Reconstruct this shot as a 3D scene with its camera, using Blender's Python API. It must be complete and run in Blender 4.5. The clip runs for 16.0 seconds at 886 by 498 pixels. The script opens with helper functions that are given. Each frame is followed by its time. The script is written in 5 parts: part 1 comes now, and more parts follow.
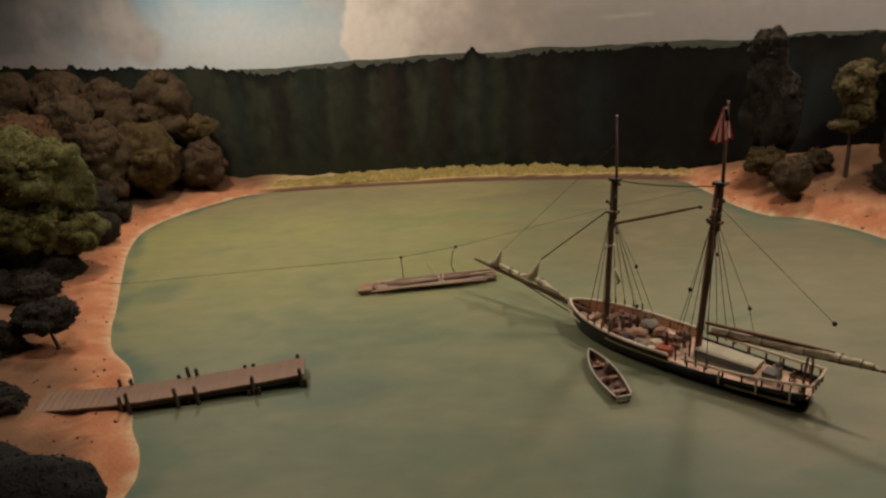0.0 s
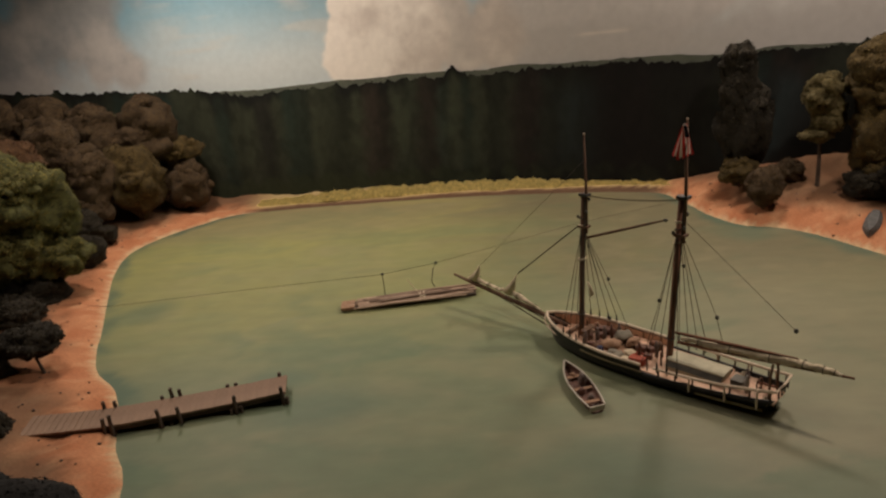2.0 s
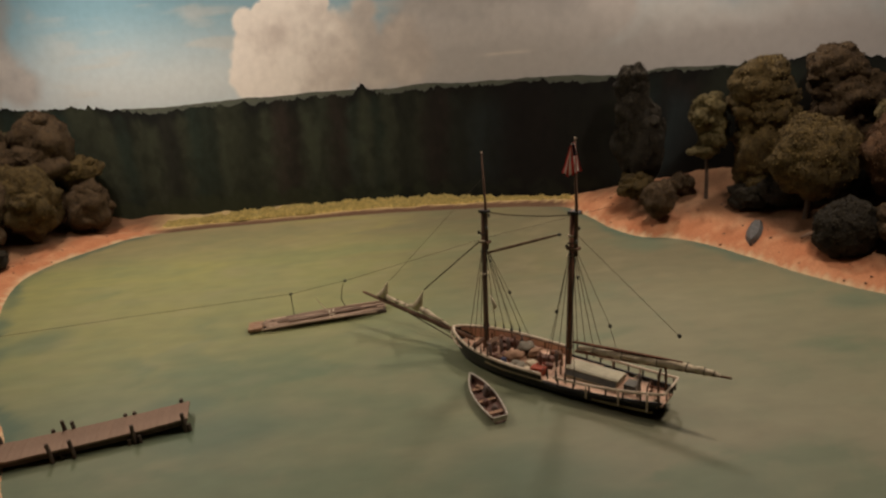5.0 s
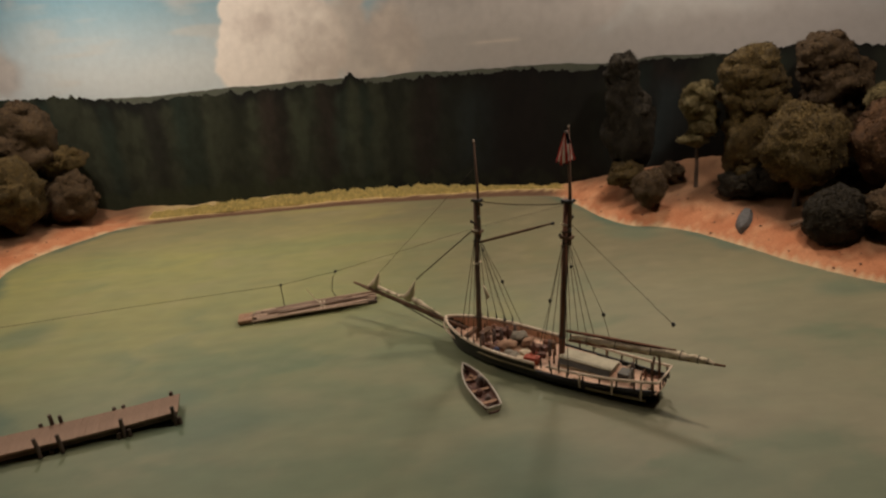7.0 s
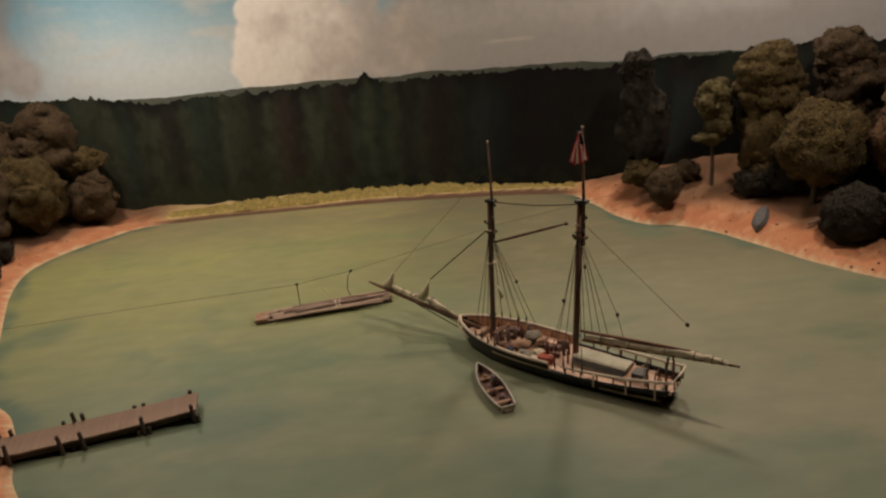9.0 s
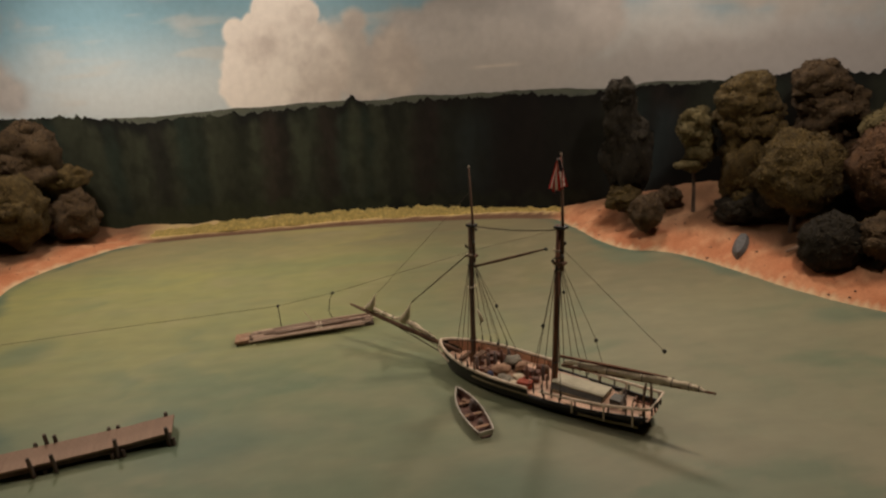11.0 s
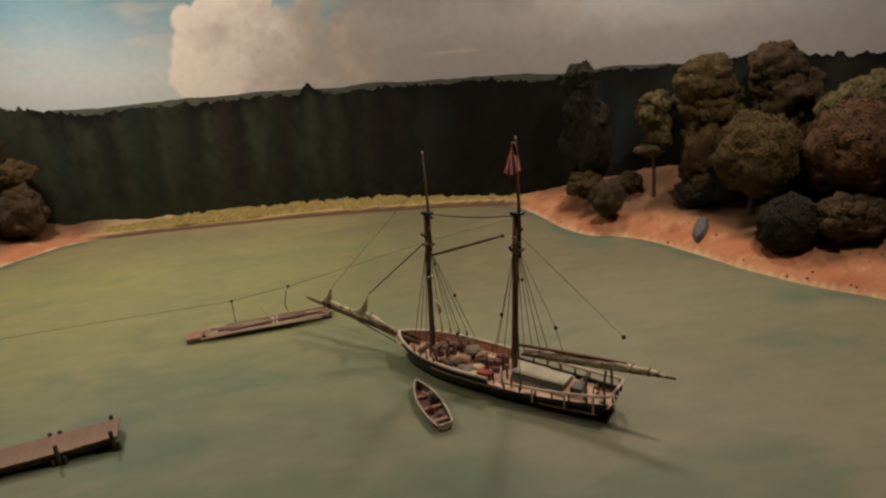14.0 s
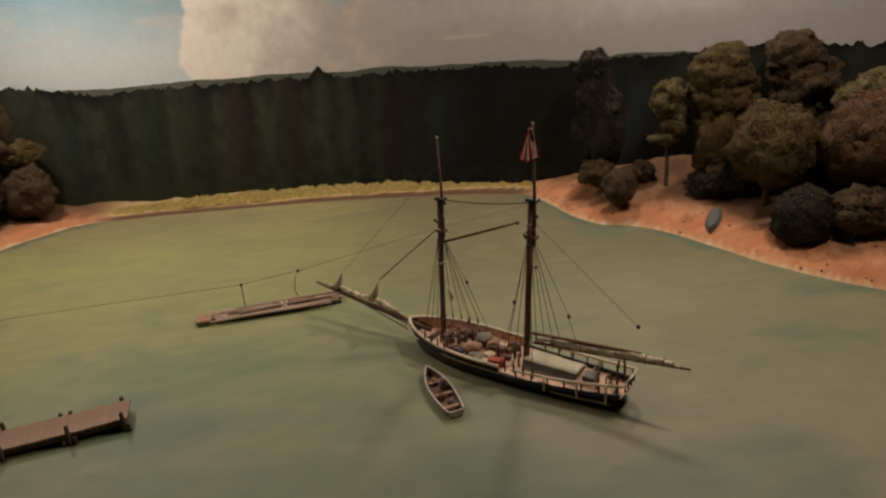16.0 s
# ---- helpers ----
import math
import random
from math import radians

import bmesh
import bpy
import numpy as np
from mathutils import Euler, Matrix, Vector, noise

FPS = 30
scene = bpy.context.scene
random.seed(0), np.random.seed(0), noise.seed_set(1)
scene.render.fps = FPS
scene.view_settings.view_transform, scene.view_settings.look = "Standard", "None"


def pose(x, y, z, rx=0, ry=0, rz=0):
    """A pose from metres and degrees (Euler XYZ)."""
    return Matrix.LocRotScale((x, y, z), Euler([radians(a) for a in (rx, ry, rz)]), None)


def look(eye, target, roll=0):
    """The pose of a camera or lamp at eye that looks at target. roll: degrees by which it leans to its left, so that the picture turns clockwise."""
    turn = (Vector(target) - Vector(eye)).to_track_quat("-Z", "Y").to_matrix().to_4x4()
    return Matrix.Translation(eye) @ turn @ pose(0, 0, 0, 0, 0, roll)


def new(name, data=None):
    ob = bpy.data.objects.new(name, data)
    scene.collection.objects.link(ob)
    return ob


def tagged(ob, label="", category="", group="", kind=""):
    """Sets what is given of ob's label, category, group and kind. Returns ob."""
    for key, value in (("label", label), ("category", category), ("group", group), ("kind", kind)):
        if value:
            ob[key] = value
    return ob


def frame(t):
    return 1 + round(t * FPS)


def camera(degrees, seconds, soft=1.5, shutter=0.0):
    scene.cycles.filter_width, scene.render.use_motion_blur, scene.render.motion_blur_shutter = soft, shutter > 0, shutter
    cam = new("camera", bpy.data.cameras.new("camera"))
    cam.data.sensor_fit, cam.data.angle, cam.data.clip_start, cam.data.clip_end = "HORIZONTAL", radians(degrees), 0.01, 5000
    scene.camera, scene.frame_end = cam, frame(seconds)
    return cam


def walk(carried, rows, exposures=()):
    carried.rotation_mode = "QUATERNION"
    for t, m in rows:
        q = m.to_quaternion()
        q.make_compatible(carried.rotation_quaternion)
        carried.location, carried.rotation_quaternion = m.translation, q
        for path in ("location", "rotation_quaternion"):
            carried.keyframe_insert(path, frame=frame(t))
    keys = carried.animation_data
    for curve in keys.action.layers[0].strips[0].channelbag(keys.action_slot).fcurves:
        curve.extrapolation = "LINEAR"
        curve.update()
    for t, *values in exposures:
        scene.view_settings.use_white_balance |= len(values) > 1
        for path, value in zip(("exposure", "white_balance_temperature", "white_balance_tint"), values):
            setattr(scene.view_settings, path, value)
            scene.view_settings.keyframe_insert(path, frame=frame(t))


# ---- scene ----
cam = camera(67.4, 16.0, soft=2.4)
PATH = [
    (0, (0.163, 0.09, 0.522), (-0.12, 1.929, -0.211), -5.8),
    (0.5, (0.176, 0.088, 0.527), (-0.097, 1.929, -0.204), -6.3),
    (1, (0.185, 0.084, 0.526), (-0.078, 1.931, -0.193), -7.1),
    (1.5, (0.187, 0.079, 0.529), (-0.08, 1.931, -0.177), -7.2),
    (2, (0.192, 0.074, 0.532), (-0.07, 1.93, -0.165), -6.8),
    (2.5, (0.19, 0.071, 0.536), (-0.06, 1.93, -0.158), -6.4),
    (3, (0.199, 0.066, 0.539), (0.014, 1.942, -0.13), -5.0),
    (3.5, (0.197, 0.062, 0.547), (0.048, 1.94, -0.124), -4.9),
    (4, (0.223, 0.06, 0.544), (0.117, 1.943, -0.123), -5.3),
    (6.5, (0.219, 0.071, 0.531), (0.232, 1.943, -0.172), -5.8),
    (7, (0.215, 0.071, 0.533), (0.219, 1.941, -0.175), -5.7),
    (7.5, (0.208, 0.071, 0.534), (0.2, 1.941, -0.177), -5.7),
    (8, (0.211, 0.073, 0.529), (0.19, 1.943, -0.181), -5.8),
    (8.5, (0.218, 0.073, 0.535), (0.189, 1.94, -0.18), -6.2),
    (9, (0.217, 0.067, 0.54), (0.175, 1.935, -0.173), -6.3),
    (11.5, (0.241, 0.065, 0.543), (0.254, 1.956, -0.107), -4.8),
    (12, (0.255, 0.07, 0.541), (0.302, 1.959, -0.115), -5.1),
    (12.5, (0.251, 0.074, 0.542), (0.318, 1.96, -0.121), -5.3),
    (13, (0.25, 0.081, 0.532), (0.328, 1.964, -0.136), -5.4),
    (13.5, (0.248, 0.087, 0.53), (0.333, 1.966, -0.148), -5.3),
    (14, (0.249, 0.089, 0.529), (0.336, 1.964, -0.16), -5.5),
    (14.5, (0.244, 0.092, 0.527), (0.33, 1.964, -0.171), -5.4),
    (15, (0.239, 0.093, 0.522), (0.322, 1.963, -0.183), -5.5),
    (15.5, (0.235, 0.098, 0.523), (0.308, 1.963, -0.195), -5.0),
    (16, (0.237, 0.097, 0.526), (0.307, 1.96, -0.198), -4.8),
]
walk(cam, [(t, look(eye, target, roll)) for t, eye, target, roll in PATH])


# ---- light ----
world = bpy.data.worlds.new("world")
scene.world = world
world.use_nodes = True
world.node_tree.nodes["Background"].inputs[0].default_value = (0.9, 0.8, 0.7, 1)
world.node_tree.nodes["Background"].inputs[1].default_value = 0.02


def lamp(x, y, z, watts, colour, size, target, cone):
    """A spot light assumed out of view under the roof of the case."""
    data = bpy.data.lights.new("case_lamp", "SPOT")
    data.energy, data.color, data.shadow_soft_size = watts, colour, size
    data.spot_size, data.spot_blend = radians(cone), 0.8
    ob = new("case_lamp", data)
    ob.matrix_world = look((x, y, z), target)
    return ob


WARM = (1.0, 0.83, 0.70)
LAMPS = [(-0.70, 1.68, 0.90, 15.5, 0.05, (-0.72, 1.65, 0.0), 168),
         # Added to brighten the middle of the sky; no known lamp hangs here.
         (-0.14, 1.78, 0.93, 6.0, 0.08, (-0.14, 1.75, 0.0), 168),
         (0.68, 1.71, 0.96, 15, 0.07, (0.68, 1.67, 0.0), 168),
         (1.02, 1.34, 1.00, 3.5, 0.07, (0.97, 1.2, 0.0), 145),
         (0.86, 0.97, 1.06, 17, 0.04, (0.66, 0.90, 0.0), 140),
         # Added fill for the left side, wide enough to leave no clear shadows.
         (-0.50, 1.10, 1.05, 11.5, 0.13, (-0.55, 1.03, 0.0), 130)]
for x, y, z, watts, size, target, cone in LAMPS:
    lamp(x, y, z, watts, WARM, size, target, cone)


# ---- materials ----
def material(name, dark, light, size=0.02, rough=0.7, bump=0.3, grain=0.002, metal=0.0, stretch=(1, 1, 1), island=0.0, pieces=0.0):
    """A painted or natural surface: two colours mixed at two scales of noise, with fine relief."""
    m = bpy.data.materials.new(name)
    m.use_nodes = True
    nt = m.node_tree
    bsdf = nt.nodes["Principled BSDF"]
    bsdf.inputs["Roughness"].default_value, bsdf.inputs["Metallic"].default_value = rough, metal
    coord = nt.nodes.new("ShaderNodeTexCoord")
    mapping = nt.nodes.new("ShaderNodeMapping")
    mapping.inputs["Scale"].default_value = stretch
    nt.links.new(coord.outputs["Object"], mapping.inputs[0])

    def noise_node(scale, detail):
        n = nt.nodes.new("ShaderNodeTexNoise")
        n.inputs["Scale"].default_value, n.inputs["Detail"].default_value = 1 / scale, detail
        nt.links.new(mapping.outputs[0], n.inputs["Vector"])
        return n

    big, fine = noise_node(size, 4), noise_node(grain, 3)
    add = nt.nodes.new("ShaderNodeMath")
    add.operation = "MULTIPLY_ADD"
    nt.links.new(fine.outputs[0], add.inputs[0])
    add.inputs[1].default_value = 0.45
    nt.links.new(big.outputs[0], add.inputs[2])
    ramp = nt.nodes.new("ShaderNodeValToRGB")
    ramp.color_ramp.elements[0].position, ramp.color_ramp.elements[1].position = 0.45, 1.0
    ramp.color_ramp.elements[0].color, ramp.color_ramp.elements[1].color = (*dark, 1), (*light, 1)
    nt.links.new(add.outputs[0], ramp.inputs[0])
    colour = ramp.outputs[0]
    if island or pieces:
        source = nt.nodes.new("ShaderNodeNewGeometry").outputs["Random Per Island"] if island else nt.nodes.new("ShaderNodeObjectInfo").outputs["Random"]
        spread = island or pieces
        rng = nt.nodes.new("ShaderNodeMapRange")
        rng.inputs["To Min"].default_value, rng.inputs["To Max"].default_value = 1 - spread, 1 + spread
        nt.links.new(source, rng.inputs["Value"])
        hsv = nt.nodes.new("ShaderNodeHueSaturation")
        nt.links.new(rng.outputs[0], hsv.inputs["Value"])
        nt.links.new(colour, hsv.inputs["Color"])
        colour = hsv.outputs[0]
    nt.links.new(colour, bsdf.inputs["Base Color"])
    if bump:
        b = nt.nodes.new("ShaderNodeBump")
        b.inputs["Strength"].default_value, b.inputs["Distance"].default_value = bump, grain
        nt.links.new(fine.outputs[0], b.inputs["Height"])
        nt.links.new(b.outputs[0], bsdf.inputs["Normal"])
    return m


def attribute_material(name, attribute, rough, bump, grain, stretch=(1, 1, 1), variation=0.25):
    """A hand-painted surface: its paint lies in a colour layer of the mesh, with brush grain over it."""
    m = bpy.data.materials.new(name)
    m.use_nodes = True
    nt = m.node_tree
    bsdf = nt.nodes["Principled BSDF"]
    bsdf.inputs["Roughness"].default_value = rough
    paint = nt.nodes.new("ShaderNodeAttribute")
    paint.attribute_name = attribute
    coord = nt.nodes.new("ShaderNodeTexCoord")
    mapping = nt.nodes.new("ShaderNodeMapping")
    mapping.inputs["Scale"].default_value = stretch
    nt.links.new(coord.outputs["Object"], mapping.inputs[0])
    brush = nt.nodes.new("ShaderNodeTexNoise")
    brush.inputs["Scale"].default_value, brush.inputs["Detail"].default_value = 1 / grain, 5
    nt.links.new(mapping.outputs[0], brush.inputs["Vector"])
    rng = nt.nodes.new("ShaderNodeMapRange")
    rng.inputs["From Min"].default_value, rng.inputs["From Max"].default_value = 0.25, 0.75
    rng.inputs["To Min"].default_value, rng.inputs["To Max"].default_value = 1 - variation, 1 + variation
    nt.links.new(brush.outputs[0], rng.inputs["Value"])
    hsv = nt.nodes.new("ShaderNodeHueSaturation")
    nt.links.new(rng.outputs[0], hsv.inputs["Value"])
    nt.links.new(paint.outputs["Color"], hsv.inputs["Color"])
    nt.links.new(hsv.outputs[0], bsdf.inputs["Base Color"])
    b = nt.nodes.new("ShaderNodeBump")
    b.inputs["Strength"].default_value, b.inputs["Distance"].default_value = bump, grain * 0.2
    nt.links.new(brush.outputs[0], b.inputs["Height"])
    nt.links.new(b.outputs[0], bsdf.inputs["Normal"])
    return m


WATER = attribute_material("painted_water", "paint", 0.62, 0.10, 0.03, (0.6, 1.2, 1), 0.08)
SKY = attribute_material("painted_sky", "paint", 0.75, 0.05, 0.02, (1, 1, 1), 0.05)
SAND = attribute_material("sand", "paint", 0.95, 0.5, 0.004, (1, 1, 1), 0.16)
FOREST = attribute_material("painted_forest", "paint", 0.85, 0.15, 0.016, (1, 1, 0.7), 0.12)
FOREST.node_tree.nodes["Principled BSDF"].inputs["Specular IOR Level"].default_value = 0.18
HILL = material("painted_hill", (0.085, 0.10, 0.075), (0.125, 0.135, 0.10), 0.06, 0.8, 0.1, 0.01)
REED = material("reed_yellow", (0.56, 0.46, 0.15), (0.80, 0.66, 0.26), 0.02, 0.9, 0.3, 0.002, island=0.22)
LEAF_GREEN = material("foliage_green", (0.046, 0.043, 0.010), (0.235, 0.200, 0.052), 0.02, 0.95, 0.6, 0.0035, island=0.25)
LEAF_BROWN = material("foliage_brown", (0.04, 0.025, 0.011), (0.118, 0.074, 0.032), 0.02, 0.95, 0.6, 0.0035, island=0.3)
LEAF_OLIVE = material("foliage_olive", (0.048, 0.032, 0.009), (0.17, 0.115, 0.034), 0.02, 0.95, 0.6, 0.0035, island=0.3)
LEAF_RUST = material("foliage_rust", (0.055, 0.026, 0.01), (0.15, 0.075, 0.029), 0.02, 0.95, 0.6, 0.0035, island=0.3)
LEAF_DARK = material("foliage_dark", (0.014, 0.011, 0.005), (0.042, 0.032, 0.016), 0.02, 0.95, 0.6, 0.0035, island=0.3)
LEAF_PALE = material("foliage_pale", (0.07, 0.055, 0.021), (0.215, 0.17, 0.068), 0.02, 0.95, 0.6, 0.0035, island=0.3)
# Darker copies of the leaf colours, so crown sides and hollows read as shaded.
CORE_SHADE_BROWN = material("crown_core_shade_brown", (0.027, 0.01688, 0.007425), (0.09558, 0.05994, 0.02592), 0.014, 0.95, 0.8, 0.003)
CORE_SHADE_OLIVE = material("crown_core_shade_olive", (0.02727, 0.01809, 0.00513), (0.1193, 0.08073, 0.0239), 0.014, 0.95, 0.8, 0.003)
CORE_SHADE_RUST = material("crown_core_shade_rust", (0.03713, 0.01755, 0.00675), (0.1215, 0.06075, 0.02349), 0.014, 0.95, 0.8, 0.003)
CORE_SHADE_DARK = material("crown_core_shade_dark", (0.007, 0.0055, 0.0025), (0.0252, 0.0192, 0.0096), 0.014, 0.95, 0.8, 0.003)
CORE_SHADE_PALE = material("crown_core_shade_pale", (0.04725, 0.03713, 0.01418), (0.1742, 0.1377, 0.05508), 0.014, 0.95, 0.8, 0.003)
CORE_SHADE_GREEN = material("crown_core_shade_green", (0.0252, 0.0273, 0.0084), (0.126, 0.126, 0.0336), 0.014, 0.95, 0.8, 0.003)
# Near-black leaves for the front shrub: its shade is put into the colour.
LEAF_SHADED = material("foliage_shaded_black", (0.003, 0.0025, 0.002), (0.008, 0.007, 0.005), 0.02, 0.95, 0.6, 0.0035, island=0.3)
CORE_SHADES = {LEAF_GREEN: CORE_SHADE_GREEN, LEAF_BROWN: CORE_SHADE_BROWN, LEAF_OLIVE: CORE_SHADE_OLIVE, LEAF_RUST: CORE_SHADE_RUST, LEAF_DARK: CORE_SHADE_DARK, LEAF_PALE: CORE_SHADE_PALE, LEAF_SHADED: LEAF_SHADED}
BARK = material("bark", (0.05, 0.035, 0.025), (0.14, 0.10, 0.075), 0.01, 0.9, 0.6, 0.002, stretch=(1, 1, 0.3))
HULL = material("hull_black_paint", (0.012, 0.011, 0.010), (0.04, 0.036, 0.032), 0.03, 0.55, 0.2, 0.002)
STRIPE = material("hull_buff_stripe", (0.22, 0.18, 0.09), (0.34, 0.28, 0.15), 0.02, 0.6, 0.2, 0.002)
RAIL = material("rail_cream", (0.60, 0.47, 0.33), (0.80, 0.67, 0.51), 0.02, 0.6, 0.2, 0.002)
DECK = material("deck_planking", (0.58, 0.36, 0.235), (0.78, 0.53, 0.37), 0.02, 0.65, 0.3, 0.0015, pieces=0.12)
SPAR = material("spar_brown", (0.09, 0.045, 0.025), (0.20, 0.11, 0.06), 0.01, 0.8, 0.2, 0.0015, stretch=(1, 1, 0.4))
SPAR_RED = material("spar_red_brown", (0.12, 0.045, 0.022), (0.25, 0.10, 0.05), 0.01, 0.75, 0.2, 0.0015, stretch=(1, 1, 0.4))
IRON = material("black_ironwork", (0.015, 0.014, 0.013), (0.04, 0.036, 0.032), 0.005, 0.5, 0.2, 0.001)
ROPE = material("tarred_rope", (0.05, 0.04, 0.03), (0.12, 0.095, 0.07), 0.003, 0.9, 0.3, 0.0008)
CANVAS = material("furled_canvas", (0.50, 0.41, 0.27), (0.76, 0.65, 0.47), 0.008, 0.9, 0.6, 0.0025)
ROOF = material("cabin_roof_paint", (0.42, 0.38, 0.26), (0.60, 0.55, 0.39), 0.015, 0.7, 0.2, 0.002)
CABIN = material("cabin_grey_side", (0.10, 0.095, 0.08), (0.18, 0.17, 0.14), 0.015, 0.7, 0.2, 0.002)
PIER_WOOD = material("pier_planks", (0.20, 0.125, 0.08), (0.34, 0.225, 0.155), 0.03, 0.8, 0.4, 0.0015, stretch=(1, 0.3, 1), pieces=0.05)
PILE_WOOD = material("pile_wood", (0.05, 0.035, 0.026), (0.13, 0.09, 0.065), 0.008, 0.9, 0.5, 0.0015, stretch=(1, 1, 0.3))
RAFT_WOOD = material("raft_timber", (0.27, 0.185, 0.13), (0.52, 0.385, 0.285), 0.012, 0.85, 0.4, 0.0015, stretch=(0.2, 1, 1), pieces=0.40)
BOAT_OUT = material("boat_cream_paint", (0.45, 0.40, 0.32), (0.66, 0.60, 0.50), 0.01, 0.55, 0.2, 0.001)
BOAT_IN = material("boat_red_brown", (0.10, 0.045, 0.03), (0.20, 0.10, 0.07), 0.008, 0.7, 0.3, 0.001)
SACK = material("grey_sacking", (0.16, 0.14, 0.105), (0.31, 0.275, 0.21), 0.006, 0.95, 0.6, 0.001)
CRATE = material("crate_wood", (0.24, 0.13, 0.075), (0.42, 0.26, 0.16), 0.006, 0.85, 0.4, 0.001)
RED = material("red_paint", (0.30, 0.05, 0.025), (0.45, 0.10, 0.05), 0.006, 0.7, 0.3, 0.001)
FLAG_RED = material("flag_red", (0.40, 0.035, 0.03), (0.55, 0.07, 0.055), 0.006, 0.85, 0.2, 0.001)
FLAG_WHITE = material("flag_white", (0.62, 0.56, 0.50), (0.78, 0.72, 0.66), 0.006, 0.85, 0.2, 0.001)
FLAG_BLUE = material("flag_blue", (0.02, 0.025, 0.06), (0.045, 0.05, 0.10), 0.006, 0.85, 0.2, 0.001)
GREY_BOAT = material("grey_weathered_wood", (0.07, 0.068, 0.065), (0.15, 0.145, 0.14), 0.01, 0.8, 0.3, 0.0015)
FIGURE = material("painted_lead", (0.10, 0.07, 0.06), (0.24, 0.18, 0.15), 0.004, 0.7, 0.2, 0.001)
FIGURE_PALE = material("painted_lead_pale", (0.35, 0.30, 0.26), (0.6, 0.54, 0.48), 0.004, 0.7, 0.2, 0.001)
WALL = material("dark_gallery_wall", (0.02, 0.018, 0.016), (0.035, 0.03, 0.027), 0.3, 0.9, 0.2, 0.01)
CARPET = material("dark_carpet", (0.02, 0.015, 0.015), (0.04, 0.03, 0.03), 0.2, 0.98, 0.4, 0.006)


# ---- mesh tools ----
def from_arrays(name, verts, faces, mat, parent=None, label="", smooth=False):
    me = bpy.data.meshes.new(name)
    me.from_pydata([tuple(v) for v in verts], [], [tuple(f) for f in faces])
    me.update()
    if smooth:
        me.polygons.foreach_set("use_smooth", [True] * len(me.polygons))
    me.materials.append(mat)
    ob = new(name, me)
    if parent is not None:
        ob.parent = parent
    if label:
        ob["label"] = label
    return ob


def part(name, bm, mat, parent, label="", smooth=False):
    """Links a bmesh as one mesh object under a thing or a part."""
    bmesh.ops.recalc_face_normals(bm, faces=bm.faces)
    for f in bm.faces:
        f.smooth = smooth
    me = bpy.data.meshes.new(name)
    bm.to_mesh(me)
    bm.free()
    me.materials.append(mat)
    ob = new(name, me)
    if parent is not None:
        ob.parent = parent
    if label:
        ob["label"] = label
    return ob


def thing(name, m, label, category, group="", kind=""):
    ob = new(name)
    ob.empty_display_size = 0.02
    ob.matrix_world = m
    return tagged(ob, label, category, group, kind)


def box(bm, centre, size, turn=None, bevel=0.0):
    m = Matrix.Translation(centre) @ (turn or Matrix.Identity(4)) @ Matrix.Diagonal((*size, 1))
    made = bmesh.ops.create_cube(bm, size=1.0, matrix=m)["verts"]
    if bevel:
        edges = list({e for v in made for e in v.link_edges})
        bmesh.ops.bevel(bm, geom=edges, offset=bevel, segments=2, affect="EDGES", profile=0.6)


def tube(bm, points, radii, sides=8):
    """A round bar along points, with a radius at each, closed at both ends."""
    pts = [Vector(p) for p in points]
    rs = radii if isinstance(radii, (list, tuple)) else [radii] * len(pts)
    rings = []
    for i, p in enumerate(pts):
        ahead = (pts[min(i + 1, len(pts) - 1)] - pts[max(i - 1, 0)]).normalized()
        side = ahead.cross(Vector((0, 0, 1)) if abs(ahead.z) < 0.9 else Vector((1, 0, 0))).normalized()
        up = side.cross(ahead)
        rings.append([bm.verts.new(p + rs[i] * (math.cos(a) * side + math.sin(a) * up)) for a in np.linspace(0, 2 * math.pi, sides, endpoint=False)])
    for a, b in zip(rings, rings[1:]):
        for k in range(sides):
            bm.faces.new((a[k], a[(k + 1) % sides], b[(k + 1) % sides], b[k]))
    bm.faces.new(rings[0])
    bm.faces.new(list(reversed(rings[-1])))


def lump(bm, centre, size, seed=0, rough=0.2, detail=2):
    """An uneven rounded lump."""
    made = bmesh.ops.create_icosphere(bm, subdivisions=detail, radius=1.0)["verts"]
    c, s = Vector(centre), Vector(size)
    for v in made:
        k = 1 + rough * noise.noise(v.co * 1.7 + Vector((seed * 3.1, seed * 1.7, 0)))
        v.co = c + Vector((v.co.x * s.x, v.co.y * s.y, v.co.z * s.z)) * k


def fbm(x, y, z=0.0, octaves=4):
    return noise.fractal((x, y, z), 1.0, 2.0, octaves)


def smooth(a, b, x):
    k = min(1.0, max(0.0, (x - a) / (b - a)))
    return k * k * (3 - 2 * k)


def blend(a, b, k):
    return tuple(p + (q - p) * k for p, q in zip(a, b))


def paint_layer(me, colours):
    layer = me.color_attributes.new("paint", "FLOAT_COLOR", "POINT")
    flat = np.ones((len(colours), 4), dtype=np.float32)
    flat[:, :3] = colours
    layer.data.foreach_set("color", flat.ravel())


